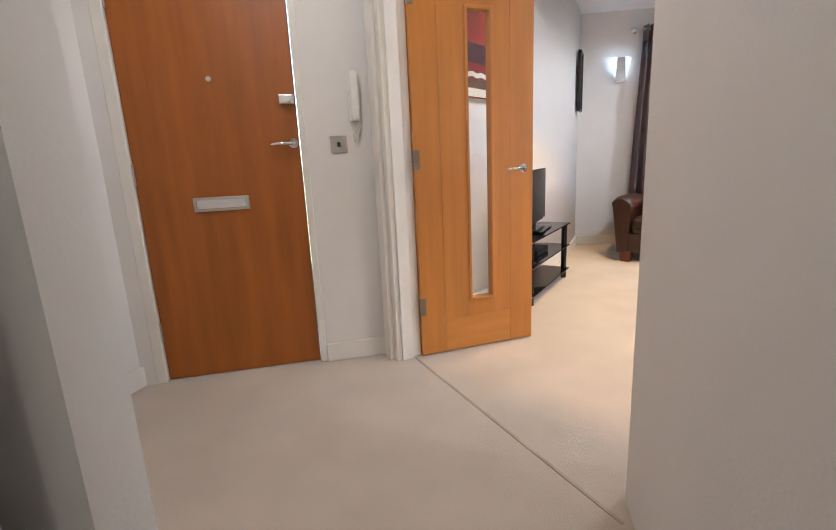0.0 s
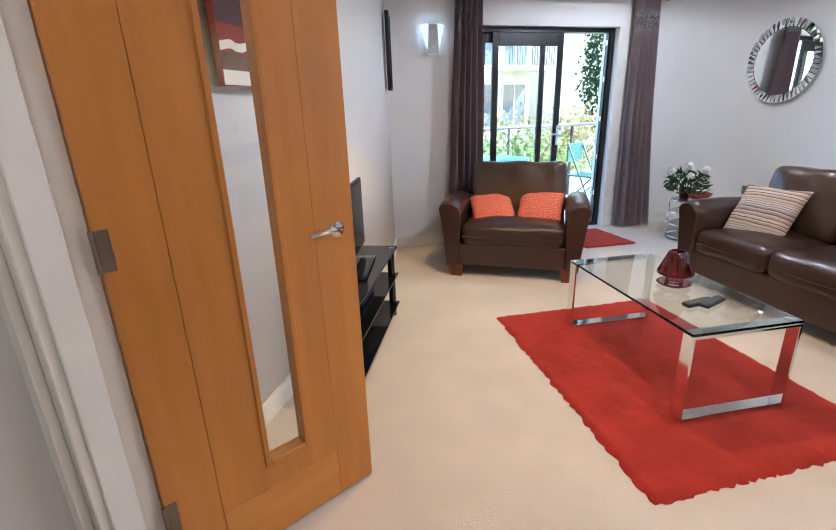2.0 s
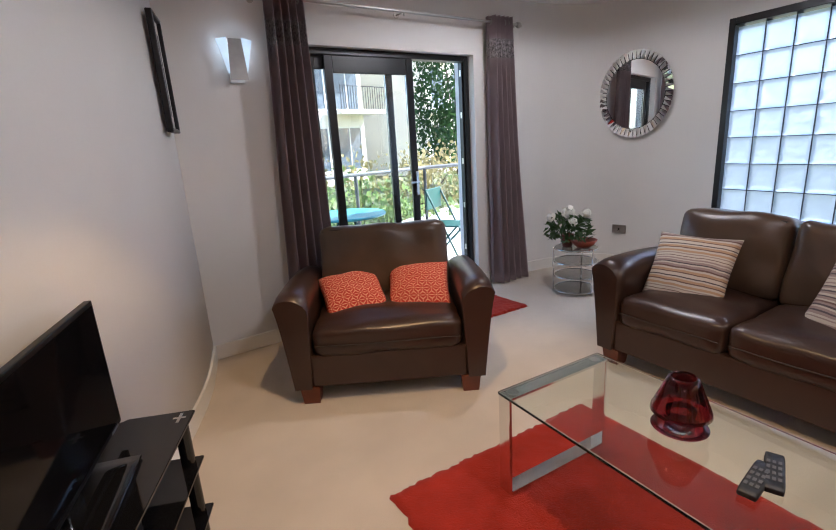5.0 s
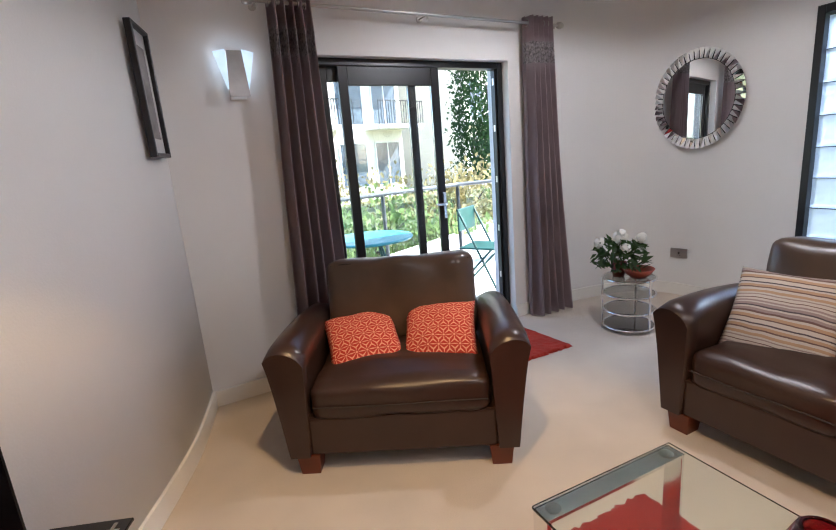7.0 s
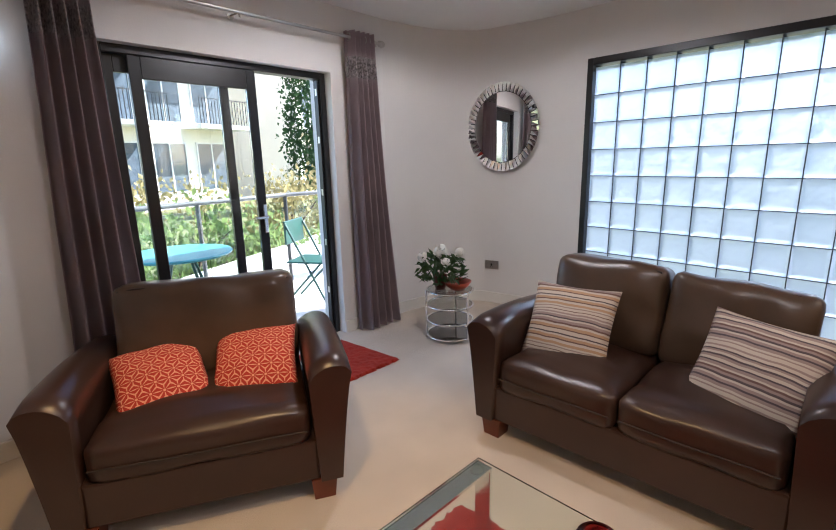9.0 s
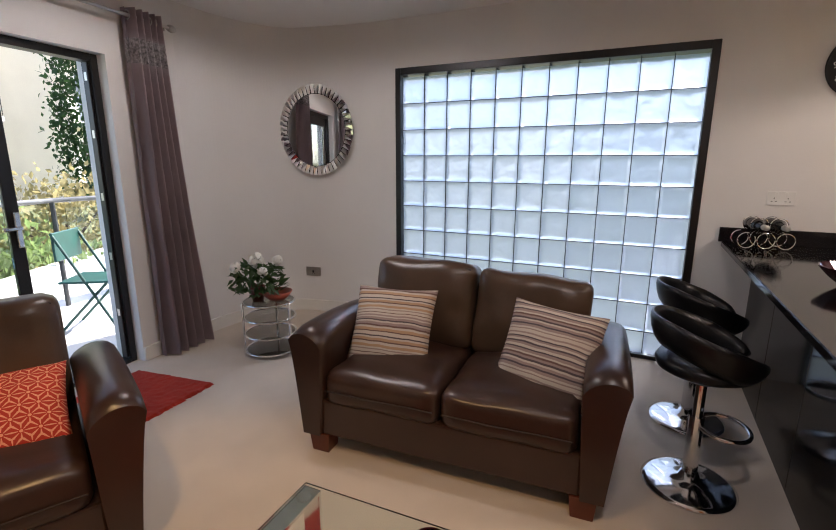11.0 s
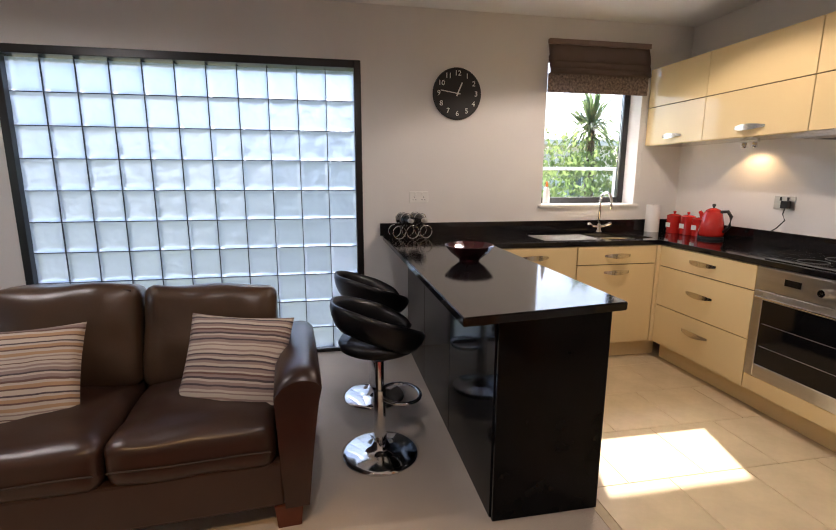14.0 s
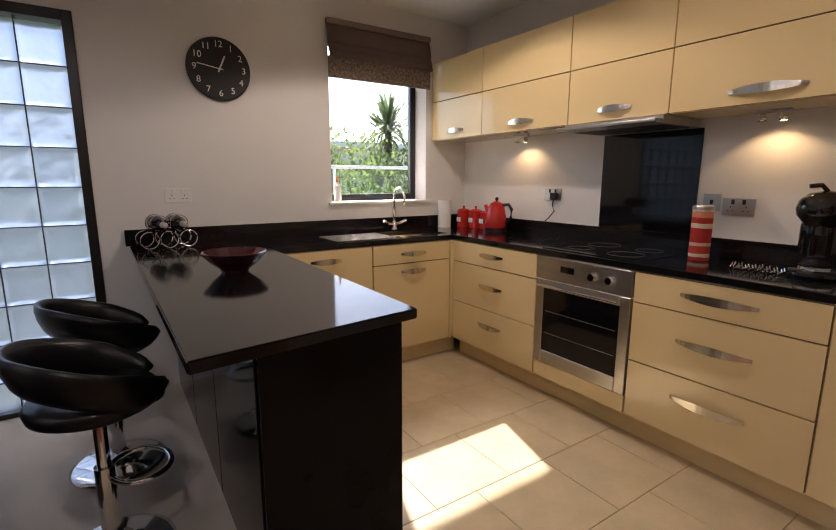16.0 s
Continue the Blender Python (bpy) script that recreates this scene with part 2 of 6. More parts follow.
def block_glass():
    """Wavy, half-clear glass: part refracts, part scatters the daylight through."""
    m = glass("glass_block", (0.43, 0.50, 0.60), 0.36)
    n, l = m.node_tree.nodes, m.node_tree.links
    b = n["Principled BSDF"]
    co, nz, bp = n.new("ShaderNodeTexCoord"), n.new("ShaderNodeTexNoise"), n.new("ShaderNodeBump")
    nz.inputs["Scale"].default_value, nz.inputs["Detail"].default_value = 14, 1
    # each pressed block ripples in its own way
    info, shift = n.new("ShaderNodeObjectInfo"), n.new("ShaderNodeVectorMath")
    shift.operation = "MULTIPLY_ADD"
    shift.inputs[0].default_value = (9.0, 17.0, 23.0)
    l.new(info.outputs["Random"], shift.inputs[1]), l.new(co.outputs["Object"], shift.inputs[2])
    l.new(shift.outputs[0], nz.inputs["Vector"])
    bp.inputs["Strength"].default_value, bp.inputs["Distance"].default_value = 0.28, 0.03
    l.new(nz.outputs[0], bp.inputs["Height"]), l.new(bp.outputs[0], b.inputs["Normal"])
    tr, mx = n.new("ShaderNodeBsdfTranslucent"), n.new("ShaderNodeMixShader")
    tr.inputs[0].default_value = (0.25, 0.30, 0.37, 1)
    mx.inputs[0].default_value = 0.30
    l.new(b.outputs[0], mx.inputs[1]), l.new(tr.outputs[0], mx.inputs[2]), l.new(mx.outputs[0], n["Material Output"].inputs[0])
    return m


BLOCK = block_glass()


def leafy(m, colour):
    """Lets part of the light through the leaves."""
    n, l = m.node_tree.nodes, m.node_tree.links
    tr, mx = n.new("ShaderNodeBsdfTranslucent"), n.new("ShaderNodeMixShader")
    tr.inputs[0].default_value, mx.inputs[0].default_value = (*colour, 1), 0.45
    l.new(n["Principled BSDF"].outputs[0], mx.inputs[1]), l.new(tr.outputs[0], mx.inputs[2]), l.new(mx.outputs[0], n["Material Output"].inputs[0])


leafy(FOLIAGE, (0.30, 0.40, 0.14)), leafy(FOLIAGE_YELLOW, (0.42, 0.37, 0.17)), leafy(FOLIAGE_DARK, (0.06, 0.14, 0.04)), leafy(PALM, (0.20, 0.28, 0.12)), leafy(LEAF, (0.06, 0.12, 0.03)), leafy(CURTAIN, (0.30, 0.23, 0.24))


# ---- mesh tools ----
def part(name, bm, material, parent=None, label="", smooth=False):
    me = bpy.data.meshes.new(name)
    bmesh.ops.recalc_face_normals(bm, faces=bm.faces)
    if smooth:
        for f in bm.faces:
            f.smooth = True
    bm.to_mesh(me)
    bm.free()
    me.materials.append(material)
    ob = new(name, me)
    ob.parent = parent
    if name == "pane":
        ob.visible_shadow = False
    return tagged(ob, label)


def thing(name, label, category, m=None, group="", kind=""):
    ob = new(name)
    ob.empty_display_size = 0.1
    if m is not None:
        ob.matrix_world = m
    return tagged(ob, label, category, group, kind)


def solo(name, bm, material, label, category, m=None, group="", kind="", smooth=False):
    ob = part(name, bm, material, None, "", smooth)
    if m is not None:
        ob.matrix_world = m
    return tagged(ob, label, category, group, kind)


def box(x0, x1, y0, y1, z0, z1, bevel=0.0, seg=2, bm=None):
    tmp = bmesh.new()
    bmesh.ops.create_cube(tmp, size=1, matrix=Matrix.Translation(((x0 + x1) / 2, (y0 + y1) / 2, (z0 + z1) / 2)) @ Matrix.Diagonal((abs(x1 - x0), abs(y1 - y0), abs(z1 - z0), 1)))
    if bevel:
        bmesh.ops.bevel(tmp, geom=tmp.edges[:], offset=bevel, segments=seg, profile=0.6, affect="EDGES")
    return join(bm, tmp)


def join(bm, tmp):
    if bm is None:
        return tmp
    me = bpy.data.meshes.new("tmp")
    tmp.to_mesh(me)
    tmp.free()
    bm.from_mesh(me)
    bpy.data.meshes.remove(me)
    return bm


def rod(p, q, r, seg=12, bm=None, r2=None):
    p, q = Vector(p), Vector(q)
    tmp = bmesh.new()
    d = q - p
    m = Matrix.Translation((p + q) / 2) @ d.to_track_quat("Z", "Y").to_matrix().to_4x4()
    bmesh.ops.create_cone(tmp, cap_ends=True, segments=seg, radius1=r, radius2=r if r2 is None else r2, depth=d.length, matrix=m)
    return join(bm, tmp)


def lathe(profile, seg=28, bm=None, m=None):
    """A turned body from (radius, height) pairs."""
    tmp = bmesh.new()
    rings = []
    for r, z in profile:
        rings.append([tmp.verts.new((r * math.cos(a), r * math.sin(a), z)) for a in (2 * math.pi * i / seg for i in range(seg))])
    for a, b in zip(rings, rings[1:]):
        for i in range(seg):
            tmp.faces.new((a[i], a[(i + 1) % seg], b[(i + 1) % seg], b[i]))
    bmesh.ops.remove_doubles(tmp, verts=tmp.verts, dist=1e-5)
    if m is not None:
        bmesh.ops.transform(tmp, matrix=m, verts=tmp.verts)
    return join(bm, tmp)


def tube(points, r, seg=8, closed=False, bm=None):
    """A bent round bar through points."""
    tmp = bmesh.new()
    pts = [Vector(p) for p in points]
    rings = []
    for i, p in enumerate(pts):
        a = pts[i - 1] if i or closed else p
        b = pts[(i + 1) % len(pts)] if i < len(pts) - 1 or closed else p
        q = (b - a).to_track_quat("Z", "Y")
        rings.append([tmp.verts.new(p + q @ Vector((r * math.cos(2 * math.pi * k / seg), r * math.sin(2 * math.pi * k / seg), 0))) for k in range(seg)])
    pairs = list(zip(rings, rings[1:])) + ([(rings[-1], rings[0])] if closed else [])
    for a, b in pairs:
        for k in range(seg):
            tmp.faces.new((a[k], a[(k + 1) % seg], b[(k + 1) % seg], b[k]))
    if not closed:
        tmp.faces.new(rings[0]), tmp.faces.new(rings[-1])
    return join(bm, tmp)


def prism(outline, z0, z1, bm=None, bevel=0.0):
    """A flat outline raised from z0 to z1."""
    tmp = bmesh.new()
    f = tmp.faces.new([tmp.verts.new((x, y, z0)) for x, y in outline])
    top = bmesh.ops.extrude_face_region(tmp, geom=[f])
    bmesh.ops.translate(tmp, vec=(0, 0, z1 - z0), verts=[v for v in top["geom"] if isinstance(v, bmesh.types.BMVert)])
    if bevel:
        bmesh.ops.recalc_face_normals(tmp, faces=tmp.faces)
        bmesh.ops.bevel(tmp, geom=tmp.edges[:], offset=bevel, segments=2, affect="EDGES")
    return join(bm, tmp)


def soft(sx, sy, sz, round_=0.35, n=10, puff=0.0, wrinkle=0.0, seed=0, bm=None, m=None):
    """An upholstered block: a cube with rolled edges, a swelling and slight creases."""
    tmp = bmesh.new()
    bmesh.ops.create_cube(tmp, size=2)
    bmesh.ops.subdivide_edges(tmp, edges=tmp.edges[:], cuts=n, use_grid_fill=True)
    r = round_ * min(sx, sy, sz) / 2
    half = Vector((sx / 2, sy / 2, sz / 2))
    for v in tmp.verts:
        p = Vector((v.co.x * half.x, v.co.y * half.y, v.co.z * half.z))
        core = Vector([max(-(h - r), min(h - r, c)) for c, h in zip(p, half)])
        d = p - core
        if d.length > 1e-6:
            p = core + d.normalized() * r
        u, w = v.co.x, v.co.y
        p.z += puff * (1 - u * u) * (1 - w * w) * v.co.z
        if wrinkle:
            p += Vector((0, 0, 1)) * wrinkle * noise.noise(Vector((p.x * 9 + seed, p.y * 5, p.z * 5 + seed)))
        v.co = p
    if m is not None:
        bmesh.ops.transform(tmp, matrix=m, verts=tmp.verts)
    return join(bm, tmp)


def pillow(w, h, t, n=22, seed=0):
    """A scatter cushion, lying in its own x and y, with drawn-out corners."""
    bm = bmesh.new()
    grid = {}
    for side in (1, -1):
        for i in range(n + 1):
            for j in range(n + 1):
                u, v = 2 * i / n - 1, 2 * j / n - 1
                swell = ((1 - u ** 2) * (1 - v ** 2)) ** 0.42
                pull = 1 - 0.06 * (1 - abs(u) ** 2) * abs(v) - 0.06 * (1 - abs(v) ** 2) * abs(u)
                z = side * (t / 2) * swell * (1 + 0.18 * noise.noise(Vector((u * 2.2 + seed, v * 2.2, seed))))
                edge = abs(u) > 0.999 or abs(v) > 0.999
                if edge and side < 0:
                    grid[side, i, j] = grid[1, i, j]
                else:
                    grid[side, i, j] = bm.verts.new((u * w / 2 * pull, v * h / 2 * pull, z))
    for side in (1, -1):
        for i in range(n):
            for j in range(n):
                q = [grid[side, i, j], grid[side, i + 1, j], grid[side, i + 1, j + 1], grid[side, i, j + 1]]
                if len(set(q)) == 4:
                    bm.faces.new(q if side > 0 else q[::-1])
    return bm


def lettering(text, size, material, parent, m, name="numeral", depth=0.0015):
    cu = bpy.data.curves.new("letters", "FONT")
    cu.body, cu.size, cu.align_x, cu.align_y, cu.extrude = text, size, "CENTER", "CENTER", depth
    tmp = bpy.data.objects.new("letters", cu)
    me = bpy.data.meshes.new_from_object(tmp)
    bpy.data.objects.remove(tmp)
    me.materials.append(material)
    ob = new(name, me)
    ob.parent = parent
    ob.matrix_local = m
    return ob


def wall(name, p, q, thick, z0, z1, holes=(), material=None, base=True):
    """A wall whose inner face runs from p to q; its body lies to the right of that way. holes: (from, to, low, high)."""
    p, q = Vector((*p, 0)), Vector((*q, 0))
    length = (q - p).length
    bm = bmesh.new()
    cuts = sorted({0, length, *[h[0] for h in holes], *[h[1] for h in holes]})
    for a, b in zip(cuts, cuts[1:]):
        spans = [(z0, z1)]
        for h in holes:
            if h[0] < (a + b) / 2 < h[1]:
                spans = [s for s in ((z0, h[2]), (h[3], z1)) if s[1] - s[0] > 0.005]
        for s in spans:
            box(a, b, -thick, 0, *s, bm=bm)
    bmesh.ops.remove_doubles(bm, verts=bm.verts, dist=1e-4)
    ob = solo(name, bm, material or WALL, "smooth magnolia painted plaster wall", "wall", kind="structure")
    d = (q - p).normalized()
    ob.matrix_world = Matrix.Translation(p) @ Matrix.Rotation(math.atan2(d.y, d.x), 4, "Z")
    if base:
        bb = bmesh.new()
        solid = [(a, b) for a, b in zip(cuts, cuts[1:]) if not any(h[0] < (a + b) / 2 < h[1] and h[2] < 0.1 for h in holes)]
        for a, b in solid:
            box(a, b, 0.001, 0.016, 0.0, 0.105, 0.004, 1, bb)
        tr = solo("baseboard", bb, TRIM, "white painted timber skirting board", "baseboard", kind="structure")
        tr.matrix_world = ob.matrix_world
    return ob


# ---- floors, ceiling ----
HEIGHT = 2.53
KX, KY = 3.44, 3.96
solo("floor", prism([(-1.1, 0.9), (5.62, 0.9), (5.62, 8.36), (3.0, 8.30), (1.0, 8.0), (-0.2, 5.0), (-1.1, 4.2)], -0.12, 0.0), CARPET, "cream cut-pile fitted carpet with faint tread marks", "carpet", kind="structure")
solo("ceiling", prism([(-1.1, 0.9), (5.74, 0.9), (5.74, 8.6), (3.0, 8.45), (1.0, 8.2), (-0.4, 5.0), (-1.1, 4.4)], HEIGHT, HEIGHT + 0.15), CEIL, "plain white painted plaster ceiling", "ceiling", kind="structure")

# ---- living room walls ----
EAST = 5.5
GB_Y0, GB_Y1, GB_Z1 = 4.745, 7.03, 2.155
KW_Y0, KW_Y1, KW_Z0, KW_Z1 = 2.49, 3.315, 1.13, 2.30
SOUTH = 2.08
NW, NE = Vector((1.46, 7.95)), Vector((EAST, 8.39))
# the east wall, run from north to south so that its body lies outside
EAST_TOP = NE.y
wall("wall_east", (EAST, SOUTH), (EAST, EAST_TOP), 0.24, 0, HEIGHT,
     [(KW_Y0 - SOUTH, KW_Y1 - SOUTH, KW_Z0, KW_Z1), (GB_Y0 - SOUTH, GB_Y1 - SOUTH, 0.0, GB_Z1)], base=False)
solo("baseboard", box(EAST - 0.016, EAST - 0.001, GB_Y1 + 0.01, EAST_TOP, 0, 0.105, 0.004, 1), TRIM, "white painted timber skirting board", "baseboard", kind="structure")
ND = (NE - NW).normalized()
N_LEN = (NE - NW).length
PX0, PX1, PZ = 0.90, 2.42, 2.06


def north(s, out=0.0, z=0.0):
    """A place on the patio wall: s along it, out into the room."""
    return Vector((NW.x + ND.x * s + ND.y * out, NW.y + ND.y * s - ND.x * out, z))


wall("wall_north", NE, NW, 0.26, 0, HEIGHT, [(N_LEN - PX1, N_LEN - PX0, 0.0, PZ)])
NORTH_M = Matrix.Translation((NW.x, NW.y, 0)) @ Matrix.Rotation(math.atan2(ND.y, ND.x), 4, "Z")

# the bowed wall beside the television, as one smooth run
WEST = [(0.30, 4.60), (0.46, 5.05), (0.68, 5.6), (0.92, 6.15), (1.19, 6.85), (1.37, 7.42), (1.46, 7.95)]


def smooth_run(points, n=8):
    out = []
    for i in range(len(points) - 1):
        p0, p1, p2, p3 = (Vector(points[max(0, min(len(points) - 1, k))]) for k in (i - 1, i, i + 1, i + 2))
        for k in range(n):
            t = k / n
            out.append(0.5 * ((2 * p1) + (p2 - p0) * t + (2 * p0 - 5 * p1 + 4 * p2 - p3) * t ** 2 + (3 * p1 - p0 - 3 * p2 + p3) * t ** 3))
    return out + [Vector(points[-1])]


def band(run, out0, out1, z0, z1, caps=True):
    """A strip that follows a run, between two offsets to its left."""
    bm = bmesh.new()
    rows = []
    for i, p in enumerate(run):
        d = (run[min(i + 1, len(run) - 1)] - run[max(i - 1, 0)]).normalized()
        nrm = Vector((-d.y, d.x))
        rows.append([bm.verts.new((*(p + nrm * o), z)) for o, z in ((out0, z0), (out1, z0), (out1, z1), (out0, z1))])
    for a, b in zip(rows, rows[1:]):
        for k in range(4):
            bm.faces.new((a[k], a[(k + 1) % 4], b[(k + 1) % 4], b[k]))
    if caps:
        bm.faces.new(rows[0]), bm.faces.new(rows[-1])
    return bm


RUN = smooth_run(WEST)
w = solo("wall_west", band(RUN, 0.0, 0.2, 0, HEIGHT), WALL, "smoothly bowed magnolia painted plaster wall", "wall", kind="structure", smooth=False)
solo("baseboard", band(RUN, -0.016, -0.001, 0, 0.105), TRIM, "curved white painted skirting board", "baseboard", kind="structure")
for f in w.data.polygons:
    f.use_smooth = abs(f.normal.z) < 0.5
wall("wall_south", (2.0, SOUTH), (EAST + 0.24, SOUTH), 0.2, 0, HEIGHT, base=False)

CORNER = smooth_run([(5.499, 7.04), (5.493, 7.24), (5.466, 7.48), (5.405, 7.745), (5.345, 7.97), (5.21, 8.12), (5.0, 8.215), (4.72, 8.265), (4.45, 8.272), (4.25, 8.266)])
w2 = solo("wall_corner", band(CORNER, -0.06, 0.0, 0, HEIGHT, False), WALL, "rounded magnolia painted corner of the wall", "wall", kind="structure")
solo("baseboard", band(CORNER, 0.001, 0.016, 0, 0.105), TRIM, "curved white painted skirting board", "baseboard", kind="structure")

# ---- hall ----
F0, F1 = Vector((-0.86, 3.95)), Vector((0.27, 4.54))
FD = (F1 - F0).normalized()
FRONT_M = Matrix.Translation((F0.x, F0.y, 0)) @ Matrix.Rotation(math.atan2(FD.y, FD.x), 4, "Z")
FDW0, FDW1 = 0.03, 0.865
wall("wall_front_door", F1 + FD * 0.02, F0 - FD * 0.25, 0.16, 0, HEIGHT, [(0.02 + (F1 - F0).length - FDW1, 0.02 + (F1 - F0).length - FDW0, 0, 2.06)], base=False)
solo("baseboard", box(FDW1 + 0.012, (F1 - F0).length, -0.014, -0.001, 0, 0.105, 0.004, 1), TRIM, "white painted timber skirting board", "baseboard", FRONT_M, kind="structure")
wall("wall_hall_west", (-0.92, 3.98), (-0.92, 0.9), 0.12, 0, HEIGHT)
wall("wall_hall_south", (-0.92, 1.2), (1.6, 1.2), 0.12, 0, HEIGHT)
wall("wall_hall_partition", (0.50, 2.525), (-0.92, 2.525), 0.09, 0, HEIGHT)
wall("wall_hall_partition_back", (-0.92, 2.43), (0.50, 2.43), 0.009, 0, HEIGHT, base=False)
# the wall between hall and kitchen ends in a painted corner
solo("wall_hall_east", prism([(1.335, 3.52), (1.40, 3.56), (1.96, 2.30), (2.02, 1.1), (1.47, 1.1), (1.40, 2.0)], 0, HEIGHT, bevel=0.006), WALL, "magnolia painted plaster wall end", "wall", kind="structure")

# lining of the double doorway between hall and living room
J0, J1 = Vector((0.34, 4.47)), Vector((1.335, 3.53))
JD = (J1 - J0).normalized()
JAMB_M = Matrix.Translation((J0.x, J0.y, 0)) @ Matrix.Rotation(math.atan2(JD.y, JD.x), 4, "Z")
lining = thing("door_lining", "white painted timber door lining of the wide doorway", "door frame", JAMB_M, kind="structure")
part("jamb", box(-0.02, 0.025, -0.06, 0.09, 0, 2.09, 0.004, 1), TRIM, lining)
part("architrave", box(-0.075, -0.012, -0.085, -0.0605, 0, 2.15, 0.006, 2), TRIM, lining)
part("stop_bead", box(0.0255, 0.038, -0.035, 0.035, 0, 2.09, 0.003, 1), TRIM, lining)
part("head", box(-0.02, (J1 - J0).length, -0.06, 0.09, 2.0905, 2.13), TRIM, lining)
part("overdoor_panel", box(-0.02, (J1 - J0).length, -0.055, 0.085, 2.1305, HEIGHT), WALL, lining)
solo("carpet_seam", box(0.0, 1.40, -0.006, 0.006, 0.0005, 0.003), mat("carpet_seam_grey", (0.50, 0.42, 0.31), 1.0), "flat carpet joining strip in the doorway", "threshold", pose(0.40, 4.472, 0, 0, 0, -49.2), kind="structure")


def lever(parent, m, length=0.10, rose=True):
    """A round rose with a bent lever."""
    bm = lathe([(0.0, 0.0), (0.026, 0.0), (0.026, 0.006), (0.022, 0.010), (0.011, 0.012), (0.010, 0.045), (0.0, 0.046)], 20)
    tube([(0, 0, 0.042), (0.02, 0, 0.048), (length * 0.6, 0, 0.050), (length, 0.004, 0.046)], 0.009, 10, bm=bm)
    ob = part("door_handle", bm, CHROME, parent, "polished chrome lever handle", True)
    ob.matrix_local = m
    return ob


def glazed_leaf(name, hinge, tip, label):
    """An oak leaf with stiles, a bottom rail and a slim upright pane; x runs from hinge to tip."""
    h, t = Vector(hinge), Vector(tip)
    d = t - h
    wd = d.length
    door = thing(name, label, "door", Matrix.Translation((h.x, h.y, 0.008)) @ Matrix.Rotation(math.atan2(d.y, d.x), 4, "Z"), kind="structure")
    T, H, g0, g1, gz0, gz1 = 0.044, 2.03, 0.305, 0.442, 0.29, 1.80
    part("hinge_stile", box(0, 0.145, -T / 2, T / 2, 0, H, 0.002, 1), OAK, door)
    part("lock_stile", box(wd - 0.145, wd, -T / 2, T / 2, 0, H, 0.002, 1), OAK, door)
    part("bottom_rail", box(0.1455, wd - 0.1455, -T / 2, T / 2, 0, 0.19, 0.001, 1), OAK_CROSS, door)
    bm = box(0.1455, g0, -T / 2, T / 2, 0.191, H)
    box(g1, wd - 0.1455, -T / 2, T / 2, 0.191, H, bm=bm)
    box(g0, g1, -T / 2, T / 2, 0.191, gz0, bm=bm)
    box(g0, g1, -T / 2, T / 2, gz1, H, bm=bm)
    part("panel", bm, OAK, door)
    bm = bmesh.new()
    for a in ((g0 - 0.012, g0 + 0.006, gz0 - 0.012, gz1 + 0.012), (g1 - 0.006, g1 + 0.012, gz0 - 0.012, gz1 + 0.012), (g0 + 0.006, g1 - 0.006, gz0 - 0.012, gz0 + 0.006), (g0 + 0.006, g1 - 0.006, gz1 - 0.006, gz1 + 0.012)):
        box(a[0], a[1], -T / 2 - 0.006, T / 2 + 0.006, a[2], a[3], 0.003, 1, bm)
    part("glazing_bead", bm, OAK, door)
    part("pane", box(g0 + 0.001, g1 - 0.001, -0.003, 0.003, gz0 + 0.001, gz1 - 0.001), CLEAR, door)
    for side in (1, -1):
        lever(door, pose(wd - 0.062, side * T / 2, 1.0, -90 * side, 0, 180 if side > 0 else 180))
    part("latch_plate", box(wd, wd + 0.002, -0.011, 0.011, 0.9, 1.08), CHROME, door)
    for z in (0.23, 1.02, 1.80):
        bm = box(-0.004, 0.030, -T / 2 - 0.0025, -T / 2 - 0.0003, z, z + 0.10)
        rod((-0.004, -T / 2 - 0.004, z), (-0.004, -T / 2 - 0.004, z + 0.10), 0.006, 10, bm)
        part("hinge", bm, HINGE, door, "dull steel butt hinge")
    return door


glazed_leaf("door_1", (0.425, 4.51), (1.008, 4.895), "open oak veneer door with a slim upright glass pane")
glazed_leaf("door_2", (1.397, 3.588), (2.07, 3.545), "open oak veneer door leaf standing against the doorway")

# front door
fd = thing("door_3", "closed warm oak veneer front door with letterbox", "door", FRONT_M @ pose(FDW0, 0, 0), kind="structure")
FW = FDW1 - FDW0
part("leaf", box(0.025, FW - 0.025, 0.022, 0.066, 0.006, 2.03, 0.002, 1), FRONT_OAK, fd)
bm = box(-0.03, 0.022, -0.004, 0.1, 0, 2.055, 0.004, 1)
box(FW - 0.022, FW + 0.012, -0.004, 0.1, 0, 2.055, 0.004, 1, bm)
box(0.022, FW - 0.022, -0.004, 0.1, 2.033, 2.07, 0.004, 1, bm)
part("frame", bm, TRIM, fd, "white painted door frame")
lb = part("letterbox", box(0.27, 0.535, 0.010, 0.0215, 0.875, 0.945, 0.005, 2), STEEL, fd, "brushed steel letterbox plate")
part("flap", box(0.285, 0.52, 0.004, 0.0098, 0.887, 0.933, 0.003, 1), CHROME, lb)
bm = box(FW - 0.105, FW - 0.03, -0.008, 0.0215, 1.375, 1.425, 0.008, 2)
rod((FW - 0.06, -0.03, 1.40), (FW - 0.06, 0.0, 1.40), 0.014, 14, bm)
part("night_latch", bm, CHROME, fd, "polished chrome night latch", False)
lever(fd, pose(FW - 0.055, 0.0215, 1.19, -90, 0, 180), 0.11)
part("spyhole", rod((FW / 2, 0.012, 1.5), (FW / 2, 0.0215, 1.5), 0.012, 16), STEEL, fd)
for z in (0.22, 1.02, 1.80):
    part("hinge", box(0.012, 0.03, 0.010, 0.0218, z, z + 0.10, 0.002, 1), STEEL, fd, "steel butt hinge")


